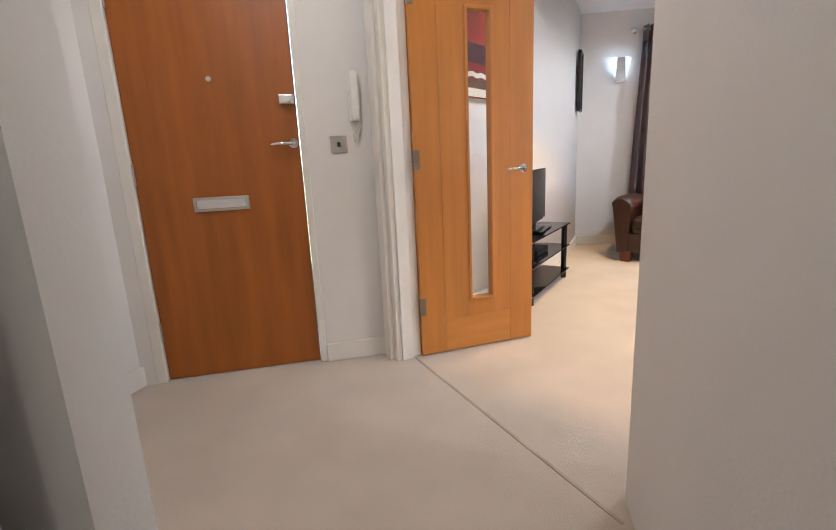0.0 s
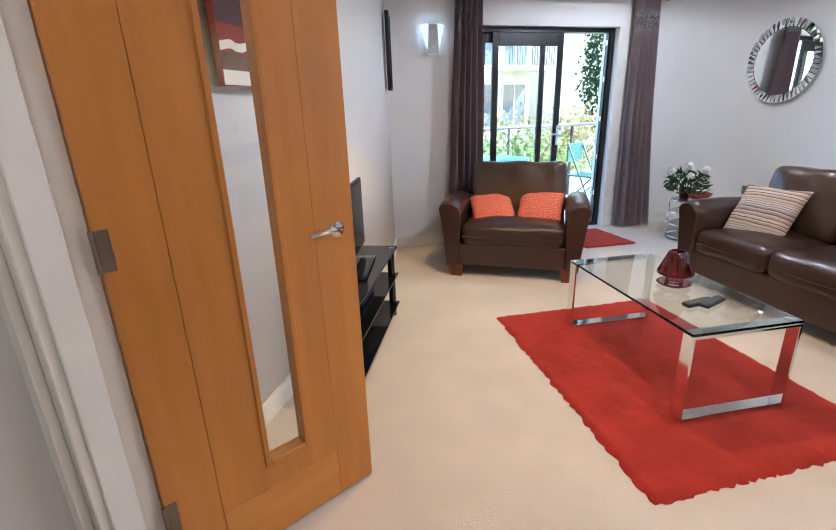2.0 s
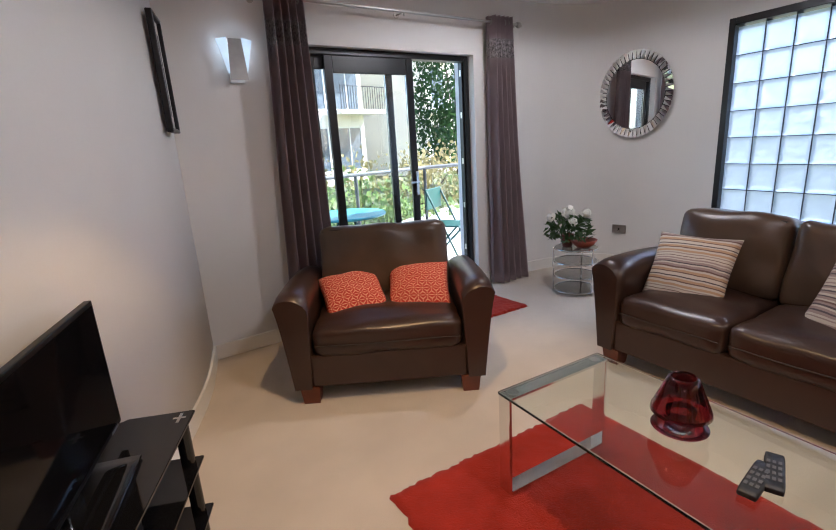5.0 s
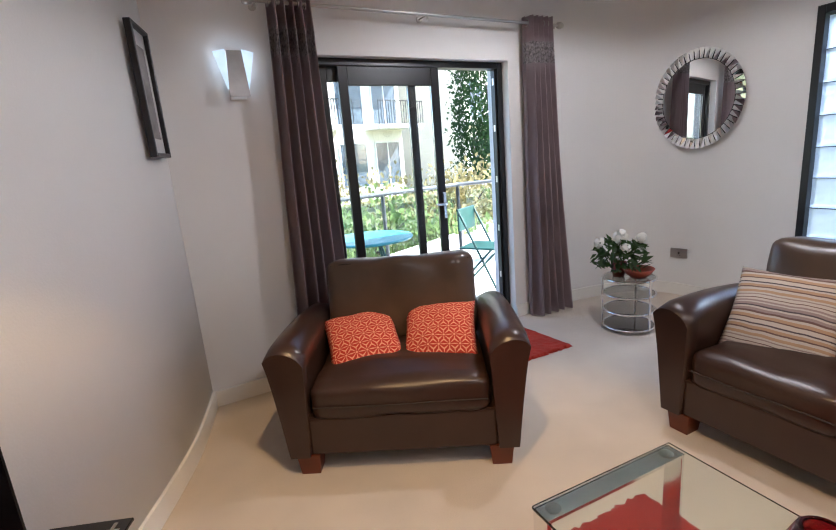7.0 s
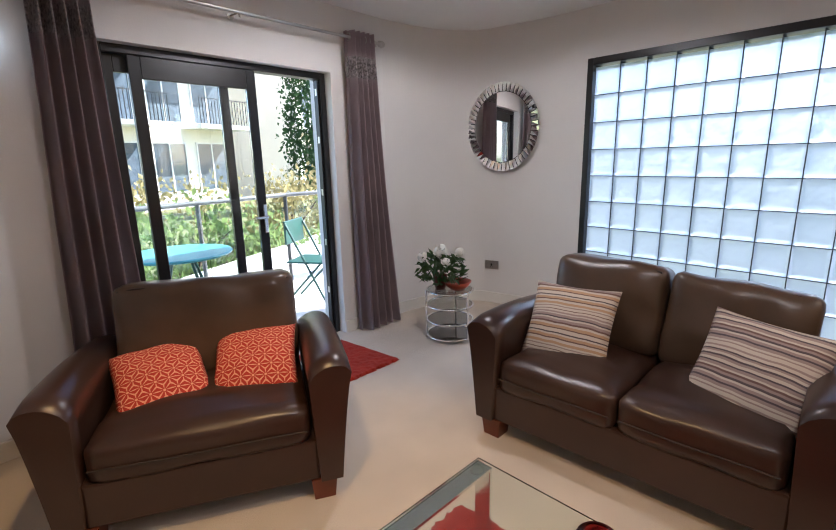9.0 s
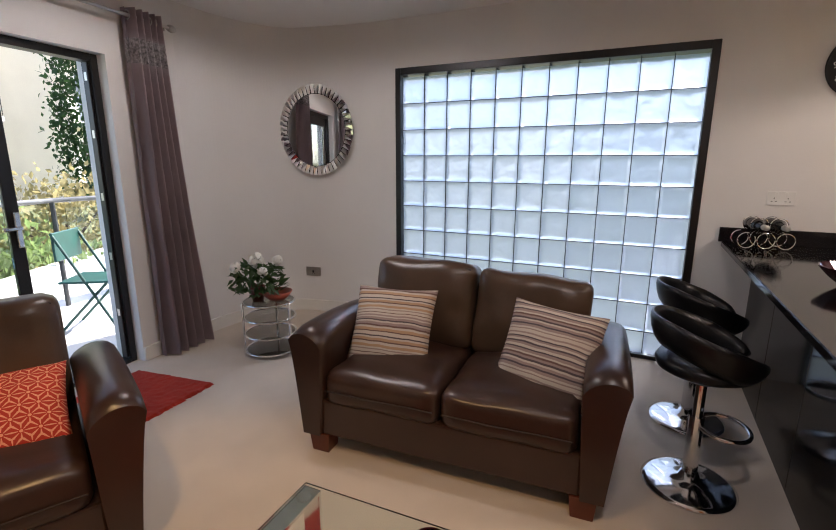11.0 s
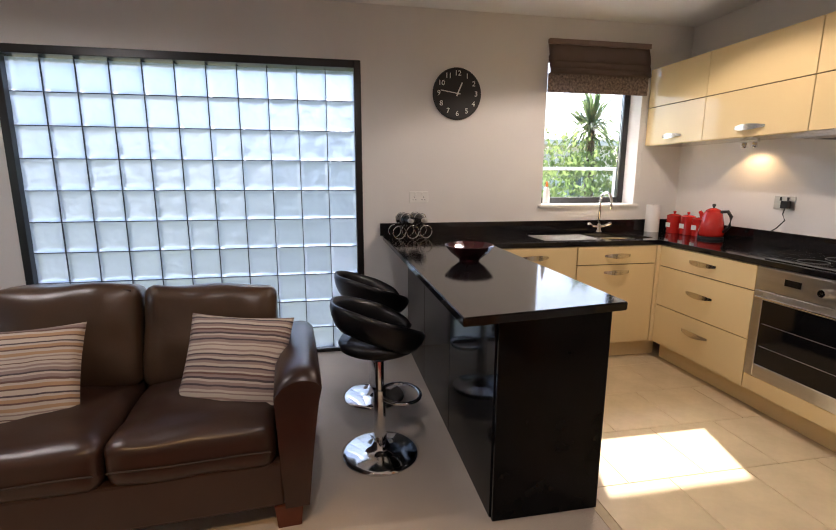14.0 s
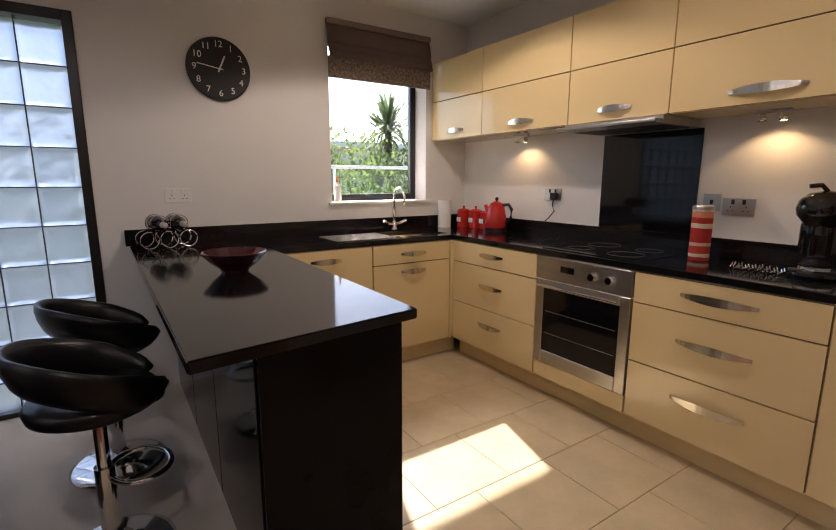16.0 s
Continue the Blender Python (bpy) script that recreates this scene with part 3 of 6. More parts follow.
def wall_switch(name, m, sz, face, toggles, label, mat_face, sockets=0):
    ob = thing(name, label, "switch" if not sockets else "socket", m)
    part("plate", box(-sz[0] / 2, sz[0] / 2, -0.008, -0.0005, -sz[1] / 2, sz[1] / 2, 0.003, 2), mat_face, ob)
    for i in range(toggles):
        x = (i - (toggles - 1) / 2) * 0.05
        part("rocker", box(x - 0.008, x + 0.008, -0.012, -0.0083, -0.012 + face, 0.012 + face, 0.002, 1), WHITE if mat_face is WHITE else BLACK_MATT, ob)
    for i in range(sockets):
        x = (i - (sockets - 1) / 2) * 0.07
        for dx, dz, w_, h_ in ((0, 0.0, 0.004, 0.009), (-0.011, -0.02, 0.009, 0.004), (0.011, -0.02, 0.009, 0.004)):
            part("pin_hole", box(x + dx - w_ / 2, x + dx + w_ / 2, -0.009, -0.0082, dz - h_ / 2, dz + h_ / 2), BLACK_MATT, ob)
    return ob


wall_switch("light_switch", FRONT_M @ pose(1.035, -0.0, 1.175), (0.086, 0.086), 0.0, 1, "square brushed steel light switch on the wall", STEEL)
ic = thing("entry_phone", "white plastic entry phone handset on the wall", "intercom", FRONT_M @ pose(1.125, 0, 1.285))
part("base", box(-0.03, 0.03, -0.028, -0.0005, 0.0, 0.235, 0.008, 2), WHITE, ic)
bm = soft(0.045, 0.036, 0.235, 0.7, 6, m=pose(0.0, -0.048, 0.118))
part("handset", bm, WHITE, ic, smooth=True)
cord = [(0.0 + 0.006 * math.cos(k * 1.3), -0.02 + 0.006 * math.sin(k * 1.3), 0.0 - 0.10 * math.sin(k / 60 * math.pi)) for k in range(0, 61)]
part("cord", tube([(c[0] - 0.02 + 0.04 * i / 60, c[1], c[2]) for i, c in enumerate(cord)], 0.003, 6), WHITE, ic)

shoe = thing("shoe", "black soft shoe standing by the hall wall", "shoe", pose(-0.77, 3.50, 0, 0, 0, 80))
part("sole", prism([(-0.13, -0.03), (-0.10, -0.045), (0.05, -0.05), (0.12, -0.035), (0.14, 0), (0.12, 0.035), (0.05, 0.05), (-0.10, 0.045), (-0.13, 0.03)], 0, 0.025, bevel=0.004), BLACK_MATT, shoe)
part("upper", soft(0.26, 0.088, 0.10, 0.8, 8, m=pose(0.0, 0, 0.07)), BLACK_LEATHER, shoe, smooth=True)
part("collar", tube([(-0.07 + 0.05 * math.cos(a), 0.034 * math.sin(a), 0.122) for a in (k * math.pi / 8 for k in range(16))], 0.007, 8, True), WHITE, shoe, "pale collar lining")

# ---- glass block window ----
gbw = thing("window_1", "wall of square frosted glass blocks in a black frame", "window", pose(EAST, GB_Y0, 0), kind="structure")
GW = GB_Y1 - GB_Y0
bm = bmesh.new()
for a in ((0.0, 0.048, 0.0, GB_Z1), (GW - 0.048, GW, 0.0, GB_Z1), (0.048, GW - 0.048, GB_Z1 - 0.052, GB_Z1), (0.048, GW - 0.048, 0.0, 0.03)):
    box(-0.008, 0.14, a[0], a[1], a[2], a[3], 0.003, 1, bm)
part("frame", bm, FRAME_BLACK, gbw, "black painted frame")
bw, bh = (GW - 0.096) / 11, 0.2108
BZ = 0.193 - bh  # foot of the lowest course, set into the floor
bm = bmesh.new()
for i in range(1, 11):
    box(0.033, 0.117, 0.048 + i * bw - 0.0028, 0.048 + i * bw + 0.0028, 0.03, GB_Z1 - 0.052, bm=bm)
for j in range(1, 10):
    for i in range(11):
        box(0.033, 0.117, 0.048 + i * bw + 0.0029, 0.048 + (i + 1) * bw - 0.0029, BZ + j * bh - 0.0028, BZ + j * bh + 0.0028, bm=bm)
part("mortar_joints", bm, mat("block_joint", (0.07, 0.08, 0.09), 0.8), gbw)


def block_mesh():
    """A pressed block: rounded rim with a slightly dished face on both sides."""
    bm = bmesh.new()
    n = 8
    half_w, half_h = bw / 2 - 0.0031, bh / 2 - 0.0031
    grid = {}
    for side in (-1, 1):
        for i in range(n + 1):
            for j in range(n + 1):
                u, v = 2 * i / n - 1, 2 * j / n - 1
                e = max(abs(u), abs(v))
                x = 0.040 - 0.005 * max(0, (e - 0.8) / 0.2) ** 2 + 0.002 * math.sin(3 * u + 1) * math.cos(2.5 * v)
                grid[side, i, j] = bm.verts.new((side * x, u * half_w, v * half_h))
        for i in range(n):
            for j in range(n):
                bm.faces.new((grid[side, i, j], grid[side, i + 1, j], grid[side, i + 1, j + 1], grid[side, i, j + 1]))
    rim = [(i, 0) for i in range(n)] + [(n, j) for j in range(n)] + [(i, n) for i in range(n, 0, -1)] + [(0, j) for j in range(n, 0, -1)]
    for a, b in zip(rim, rim[1:] + rim[:1]):
        bm.faces.new((grid[-1, *a], grid[-1, *b], grid[1, *b], grid[1, *a]))
    bmesh.ops.recalc_face_normals(bm, faces=bm.faces)
    for f in bm.faces:
        f.smooth = True
    me = bpy.data.meshes.new("glass_block")
    bm.to_mesh(me)
    bm.free()
    me.materials.append(BLOCK)
    return me


BLOCK_ME = block_mesh()
for i in range(11):
    for j in range(10):
        ob = new("glass_block", BLOCK_ME)
        ob.parent = gbw
        ob.location = (0.075, 0.048 + (i + 0.5) * bw, BZ + (j + 0.5) * bh)

# ---- patio doors ----
pat = thing("window_2", "black framed sliding patio doors, one panel slid open", "patio door", NORTH_M, kind="structure")


def frame_ring(x0, x1, z0, z1, y0, y1, wd, top=None, bottom=None, bm=None):
    bm = bm or bmesh.new()
    top, bottom = top or wd, bottom or wd
    for a in ((x0, x0 + wd, z0, z1), (x1 - wd, x1, z0, z1), (x0 + wd, x1 - wd, z1 - top, z1), (x0 + wd, x1 - wd, z0, z0 + bottom)):
        box(a[0], a[1], y0, y1, a[2], a[3], 0.003, 1, bm)
    return bm


part("outer_frame", frame_ring(PX0, PX1, 0.0, PZ, 0.07, 0.16, 0.045, 0.045, 0.03), FRAME_BLACK, pat, "black painted outer frame")
s1 = part("fixed_panel", frame_ring(PX0 + 0.046, PX0 + 0.76, 0.031, PZ - 0.046, 0.118, 0.150, 0.06, 0.09, 0.09), FRAME_BLACK, pat)
part("pane", box(PX0 + 0.106, PX0 + 0.70, 0.131, 0.137, 0.122, PZ - 0.137), CLEAR, s1)
s2 = part("sliding_panel", frame_ring(PX0 + 0.17, PX0 + 0.94, 0.031, PZ - 0.046, 0.080, 0.112, 0.065, 0.12, 0.09), FRAME_BLACK, pat)
part("pane", box(PX0 + 0.236, PX0 + 0.874, 0.093, 0.099, 0.122, PZ - 0.167), CLEAR, s2)
hb = box(PX0 + 0.895, PX0 + 0.925, 0.055, 0.0798, 0.93, 1.13, 0.005, 2)
box(PX0 + 0.83, PX0 + 0.925, 0.040, 0.054, 1.03, 1.05, 0.004, 1, hb)
part("pull_handle", hb, CHROME, s2, "chrome pull handle")
bm = box(PX1 - 0.062, PX1 - 0.0455, 0.09, 0.13, 0.04, PZ - 0.05, 0.002, 1)
part("keep_strip", bm, FRAME_BLACK, pat)
for z in (0.35, 0.75, 1.15, 1.55, 1.9):
    part("keep", box(PX1 - 0.064, PX1 - 0.0623, 0.10, 0.12, z, z + 0.05), STEEL, pat)


def curtain(name, s0t, s1t, s0b, s1b, out, seed):
    """A hung curtain: eyelet folds at the head that spread towards the hem."""
    cur = thing(name, "mauve-grey eyelet curtain drawn aside, embroidered near its head", "curtain", NORTH_M)
    def sheet(z0, z1, rows, name_, material):
        bm = bmesh.new()
        n, folds, grid = 96, 5, []
        for r in range(rows + 1):
            z = z0 + (z1 - z0) * r / rows
            k = 1 - (z - 0.015) / 2.33
            row = []
            for i in range(n + 1):
                u = i / n
                a, b = s0t + (s0b - s0t) * k ** 1.3, s1t + (s1b - s1t) * k ** 1.3
                x = a + (b - a) * u
                wob = 0.5 * noise.noise(Vector((u * 4 + seed, z * 1.1, seed)))
                y = -out + (0.050 + 0.014 * k) * math.sin(2 * math.pi * folds * u + wob * (0.6 + 1.4 * k)) + 0.02 * k * noise.noise(Vector((u * 6, z, seed)))
                row.append(bm.verts.new((x, y, z)))
            grid.append(row)
        for p_, q_ in zip(grid, grid[1:]):
            for i in range(n):
                bm.faces.new((p_[i], p_[i + 1], q_[i + 1], q_[i]))
        bmesh.ops.solidify(bm, geom=bm.faces[:], thickness=0.003)
        return part(name_, bm, material, cur, smooth=True)
    sheet(0.015, 2.02, 18, "cloth", CURTAIN)
    sheet(2.02, 2.17, 3, "embroidered_band", CURTAIN_BAND)
    sheet(2.17, 2.345, 4, "heading", CURTAIN)
    for i in range(6):
        x = s0t + (s1t - s0t) * (i + 0.25) / 6
        part("eyelet", tube([(x, -out + 0.026 * math.cos(a), 2.30 + 0.026 * math.sin(a)) for a in (k * math.pi / 6 for k in range(12))], 0.004, 6, True), STEEL, cur)
    return cur


curtain("curtain", 0.62, 0.87, 0.52, 0.92, 0.115, 1.0)
curtain("curtain", 2.50, 2.74, 2.51, 2.92, 0.115, 5.0)
pole = thing("curtain_pole", "slim brushed steel curtain pole with ball ends", "curtain pole", NORTH_M)
part("rod", rod((0.52, -0.115, 2.30), (2.85, -0.115, 2.30), 0.011, 14), STEEL, pole)
for x in (0.52, 2.85):
    part("finial", lathe([(0.0, -0.03), (0.02, -0.025), (0.027, 0), (0.02, 0.025), (0.0, 0.03)], 16, m=pose(x, -0.115, 2.30, 0, 90, 0)), STEEL, pole, smooth=True)
for x in (0.57, 1.66, 2.79):
    bm = rod((x, -0.002, 2.30), (x, -0.115, 2.30), 0.006, 10)
    rod((x, -0.0005, 2.30), (x, -0.008, 2.30), 0.022, 16, bm)
    rod((x, -0.115, 2.272), (x, -0.115, 2.29), 0.007, 10, bm)
    part("bracket", bm, STEEL, pole)

# wall light
sc = thing("wall_light", "lit wall light with two white glass wings", "wall light", NORTH_M @ pose(0.42, 0, 1.80))
part("back_plate", box(-0.045, 0.045, -0.02, -0.0005, 0.0, 0.26, 0.004, 2), WHITE, sc)
cp = prism([(-0.055, -0.10), (0.055, -0.10), (0.04, 0.14), (-0.04, 0.14)], 0, 0.006)
bmesh.ops.rotate(cp, matrix=Matrix.Rotation(radians(90), 3, "X"), verts=cp.verts)
bmesh.ops.translate(cp, vec=(0, -0.075, 0.11), verts=cp.verts)
part("front_plate", cp, mat("satin_grey_metal", (0.40, 0.40, 0.40), 0.4, 0.5), sc, "white metal front plate")
GLOW = glow("lit_opal_glass", (0.70, 0.88, 1.0), 0.15)
for s in (-1, 1):
    wg = prism([(s * 0.03, -0.06), (s * 0.058, -0.06), (s * 0.108, 0.135), (s * 0.045, 0.15)], 0, 0.006)
    bmesh.ops.rotate(wg, matrix=Matrix.Rotation(radians(90), 3, "X"), verts=wg.verts)
    bmesh.ops.translate(wg, vec=(0, -0.060, 0.11), verts=wg.verts)
    part("glass_wing", wg, GLOW, sc, "glowing opal glass wing")
lamp("wall_light_bulb", "POINT", NORTH_M @ pose(0.42, -0.042, 2.0), 0.10, (0.85, 0.93, 1.0), size=0.012)
bpy.data.objects["wall_light_bulb"]["kind"] = "structure"

# framed picture on the bowed wall
def on_west(y, out=0.0):
    for a, b in zip(RUN, RUN[1:]):
        if a.y <= y <= b.y:
            p = a.lerp(b, (y - a.y) / (b.y - a.y))
            d = (b - a).normalized()
            return p + Vector((d.y, -d.x)) * out, math.degrees(math.atan2(d.y, d.x))


pp, pa = on_west(7.68, 0.02)
pic = thing("picture", "narrow framed grey print in a black frame", "picture", pose(pp.x, pp.y, 1.50, 0, 0, pa))
part("frame", frame_ring(-0.13, 0.13, 0, 0.60, -0.032, 0.0, 0.02), FRAME_BLACK, pic)
part("mount", box(-0.11, 0.11, -0.012, -0.004, 0.02, 0.58), mat("pale_mount", (0.55, 0.54, 0.52), 0.8), pic)
part("print", box(-0.065, 0.065, -0.0145, -0.0125, 0.09, 0.51), PRINT, pic)

# red canvas above the television
cpos, cang = on_west(5.66, 0.03)
cv = thing("canvas_picture", "red canvas with a dark band and a pale wave", "picture", pose(cpos.x, cpos.y, 1.46, 0, 0, cang))
part("canvas", box(-0.40, 0.40, -0.028, 0.0, 0, 0.60, 0.004, 2), mat("red_painted_canvas", (0.34, 0.035, 0.025), 0.8, vary=0.25, scale=4, bump=0.3, fine_scale=300), cv)
part("dark_band", box(-0.395, 0.395, -0.0295, -0.0282, 0.21, 0.33), mat("plum_painted_band", (0.09, 0.03, 0.04), 0.8, vary=0.2), cv)
part("pale_foot", box(-0.395, 0.395, -0.0295, -0.0282, 0.004, 0.055), PETAL, cv, "pale painted strip")
part("brown_band", box(-0.395, 0.395, -0.0295, -0.0282, 0.0555, 0.115), mat("brown_painted_band", (0.13, 0.05, 0.04), 0.8, vary=0.3, scale=20), cv, "brown painted band")
wave = [(-0.395 + 0.79 * i / 24, 0.118 + 0.012 * math.sin(i * 0.9) ** 2) for i in range(25)]
bm = prism(wave + [(x, z + 0.03) for x, z in reversed(wave)], 0, 0.0012)
pw = part("pale_wave", bm, PETAL, cv, "pale painted wavy band")
pw.matrix_local = pose(0, -0.0284, 0, 90, 0, 0)

# ---- mirror ----
mir = thing("wall_mirror", "oval mirror with a faceted mirror-glass rim", "mirror", pose(5.368, 7.752, 1.675, 0, 0, 13.5) @ Matrix.Diagonal((1, 0.86, 0.97, 1)))
part("backing", rod((-0.012, 0, 0), (-0.001, 0, 0), 0.385, 64), FRAME_BLACK, mir)
part("glass", rod((-0.020, 0, 0), (-0.0125, 0, 0), 0.315, 64), MIRROR, mir, "plain mirror glass")
for k in range(52):
    a0, a1 = 2 * math.pi * (k + 0.08) / 52, 2 * math.pi * (k + 0.92) / 52
    bm = bmesh.new()
    tilt = (0.012 if k % 2 else 0.004)
    vs = [bm.verts.new((-0.016 - d, r * math.cos(a), r * math.sin(a))) for r, a, d in ((0.32, a0, 0.0), (0.32, a1, tilt), (0.40, a1, 0.004), (0.40, a0, 0.010))]
    vb = [bm.verts.new((-0.0125, v.co.y, v.co.z)) for v in vs]
    bm.faces.new(vs), bm.faces.new(vb[::-1])
    for i in range(4):
        bm.faces.new((vs[i], vs[(i + 1) % 4], vb[(i + 1) % 4], vb[i]))
    part("facet", bm, MIRROR, mir)

# ---- clock ----
ck = thing("wall_clock", "round black wall clock with white numerals", "clock", pose(EAST, 4.035, 1.952, 90, 0, -90))
part("case", lathe([(0.0, 0.001), (0.183, 0.001), (0.186, 0.012), (0.180, 0.024), (0.172, 0.026), (0.0, 0.026)], 48), BLACK_MATT, ck)
for k in range(12):
    a = radians(90 - 30 * (k + 1))
    lettering(str(k + 1), 0.052, WHITE, ck, pose(0.142 * math.cos(a), 0.142 * math.sin(a), 0.0275, 0, 0, 0))
for nm, ang, ln, wd in (("hour_hand", 90 - 30 * 0.78, 0.085, 0.009), ("minute_hand", 90 - 6 * 46.5, 0.13, 0.006)):
    ob = part(nm, box(-0.02, ln, -wd / 2, wd / 2, 0.029, 0.031), WHITE, ck)
    ob.matrix_local = pose(0, 0, 0.001 if nm == "hour_hand" else 0.0035, 0, 0, ang)
part("boss", rod((0, 0, 0.0265), (0, 0, 0.036), 0.008, 14), WHITE, ck)

wall_switch("wall_socket", pose(EAST, 4.32, 1.195, 0, 0, -90), (0.146, 0.086), 0.025, 2, "white double socket above the worktop", WHITE, 2)
wall_switch("aerial_socket", pose(5.370, 7.86, 0.385, 0, 0, -77), (0.146, 0.086), 0.0, 1, "steel faced aerial and telephone socket", STEEL, 1)


# ---- sofa and armchair ----
def arm_mesh(y0, y1, depth, lean):
    """A sofa arm: upright slab that flares outward to a rolled top which dips to the back."""
    bm = bmesh.new()
    secs = 10
    prof = []
    for k in range(9):
        prof.append((0.022 - 0.022 * k / 8, 0.10 + 0.44 * k / 8))
    for k in range(1, 8):
        u = k / 8
        prof.append((0.175 * u, 0.54 + 0.028 * u + 0.048 * math.sin(math.pi * u) ** 0.6))
    for k in range(9):
        u = k / 8
        prof.append((0.175 - (0.062 - lean) * u ** 0.75, 0.568 - 0.468 * u))
    rows = []
    for s in range(secs + 1):
        f = s / secs
        x = depth * f
        rise = 0.045 * math.sin(math.pi * min(1, 0.25 + f * 0.75)) - 0.02 * f
        edge = 1 - 0.04 * (1 if s in (0, secs) else 0)
        rows.append([bm.verts.new((x, y0 + (y1 - y0) * (py / 0.17), 0.10 + (pz - 0.10) * edge + rise * (pz - 0.10) / 0.5)) for py, pz in prof])
    for a, b in zip(rows, rows[1:]):
        for i in range(len(prof) - 1):
            bm.faces.new((a[i], a[i + 1], b[i + 1], b[i]))
        bm.faces.new((a[-1], a[0], b[0], b[-1]))
    bm.faces.new(rows[0]), bm.faces.new(rows[-1])
    return bm


def seating(name, label, width, depth, seats, m, category, lump):
    """A leather seat facing -x: width along y, flared arms, loose seat and back cushions."""
    ob = thing(name, label, category, m)
    aw = 0.17
    inner = width - 2 * aw - 0.06
    for s in (-1, 1):
        part("arm", arm_mesh(s * (width / 2 - aw - 0.03), s * (width / 2 - 0.03), depth - 0.02, 0.0), LEATHER, ob, smooth=True)
        for f in ob.children[-1].data.polygons:
            f.use_smooth = abs(f.normal.x) < 0.9
    part("base", box(0.022, depth - 0.03, -inner / 2 - 0.02, inner / 2 + 0.02, 0.10, 0.285, 0.012, 2), LEATHER, ob)
    bm = soft(0.16, width - 0.40, 0.60, 0.5, 8, m=pose(depth - 0.10, 0, 0.42, 0, 8, 0))
    part("back_frame", bm, LEATHER, ob, smooth=True)
    sw = inner / seats
    for k in range(seats):
        y = -inner / 2 + sw * (k + 0.5)
        bm = soft(depth - 0.26, sw - 0.006, 0.17, 0.55, 14, 0.034, 0.015, 3.0 * k + lump, m=pose((depth - 0.26) / 2 + 0.01, y, 0.355))
        cu = part("seat_cushion", bm, LEATHER, ob, smooth=True)
        part("seam", tube([(0.004, y - sw / 2 + 0.02 + (sw - 0.04) * i / 8, 0.345 + 0.002 * math.sin(i)) for i in range(9)], 0.0035, 6), SEAM, cu)
        bm = soft(0.20, sw - 0.004, 0.47, 0.55, 14, 0.0, 0.0, m=None)
        for v in bm.verts:
            v.co.x -= 0.035 * max(0, 1 - (v.co.y / (sw / 2)) ** 2) * max(0, 1 - (v.co.z / 0.25) ** 2) * (1 if v.co.x < 0 else 0)
            v.co.x += 0.020 * noise.noise(Vector((v.co.y * 8 + lump + 7 * k, v.co.z * 7, lump)))
            v.co.z += 0.018 * noise.noise(Vector((v.co.y * 5 + lump + 5 * k, 2.0, v.co.x * 4))) * (1 if v.co.z > 0 else 0)
        bmesh.ops.transform(bm, matrix=pose(depth - 0.26, y, 0.64 - (0.03 if seats == 2 and k == 0 else 0.0), 3 if seats == 2 and k == 0 else 0, 11, 0), verts=bm.verts)
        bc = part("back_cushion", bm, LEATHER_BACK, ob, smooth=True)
        zt = 0.862 - (0.03 if seats == 2 and k == 0 else 0.0)
        part("piping", tube([(depth - 0.30, y - sw / 2 + 0.03 + (sw - 0.06) * i / 10, zt - 0.012 * math.cos(i * 0.9) ** 2 + 0.0) for i in range(11)], 0.005, 6), SEAM, bc)
    for x in (0.07, depth - 0.10):
        for s in (-1, 1):
            y = s * (width / 2 - 0.165)
            bm = rod((x, y, 0.0), (x, y, 0.10), 0.062, 4, r2=0.076)
            bmesh.ops.rotate(bm, cent=(x, y, 0), matrix=Matrix.Rotation(radians(45), 3, "Z"), verts=bm.verts)
            part("foot", bm, FOOT, ob, "cherry-stained wooden block foot")
    return ob


# the sofa's front feet stand on the line from (3.56, 6.50) to (3.66, 5.10)
sofa_ang = math.degrees(math.atan2(3.66 - 3.56, 6.50 - 5.10))
SOFA_M = pose(3.57, 5.80, 0, 0, 0, sofa_ang)
seating("sofa", "brown leather two-seat sofa with flared arms", 1.56, 0.92, 2, SOFA_M, "sofa", 1.7)
ARM_M = pose(2.265, 6.79, 0, 0, 0, 65)
seating("armchair", "wide brown leather armchair with flared arms", 1.22, 0.92, 1, ARM_M, "armchair", 9.1)


def cushion(name, material, size, m, label, seed):
    return solo(name, pillow(size, size, 0.15, seed=seed), material, label, "cushion", m, group="scatter cushions", smooth=True)


cushion("cushion", STRIPE_WARM, 0.44, SOFA_M @ pose(0.37, 0.38, 0.565, 58, 0, -90 + 6), "cream and rust striped scatter cushion on the sofa", 1.0)
cushion("cushion", STRIPE_COOL, 0.44, SOFA_M @ pose(0.355, -0.415, 0.56, 57, 9, -90 - 14) @ pose(0, 0, 0, 0, 0, 6), "mauve and brown striped scatter cushion on the sofa", 4.0)
cushion("cushion", RED_CUSHION, 0.38, ARM_M @ pose(0.40, 0.20, 0.500, 27, 2, -90 + 8) @ pose(0, 0, 0, 0, 0, 9), "red patterned scatter cushion on the armchair", 7.0)
cushion("cushion", RED_CUSHION, 0.38, ARM_M @ pose(0.41, -0.20, 0.515, 31, -3, -90 - 5), "red patterned scatter cushion on the armchair", 9.0)

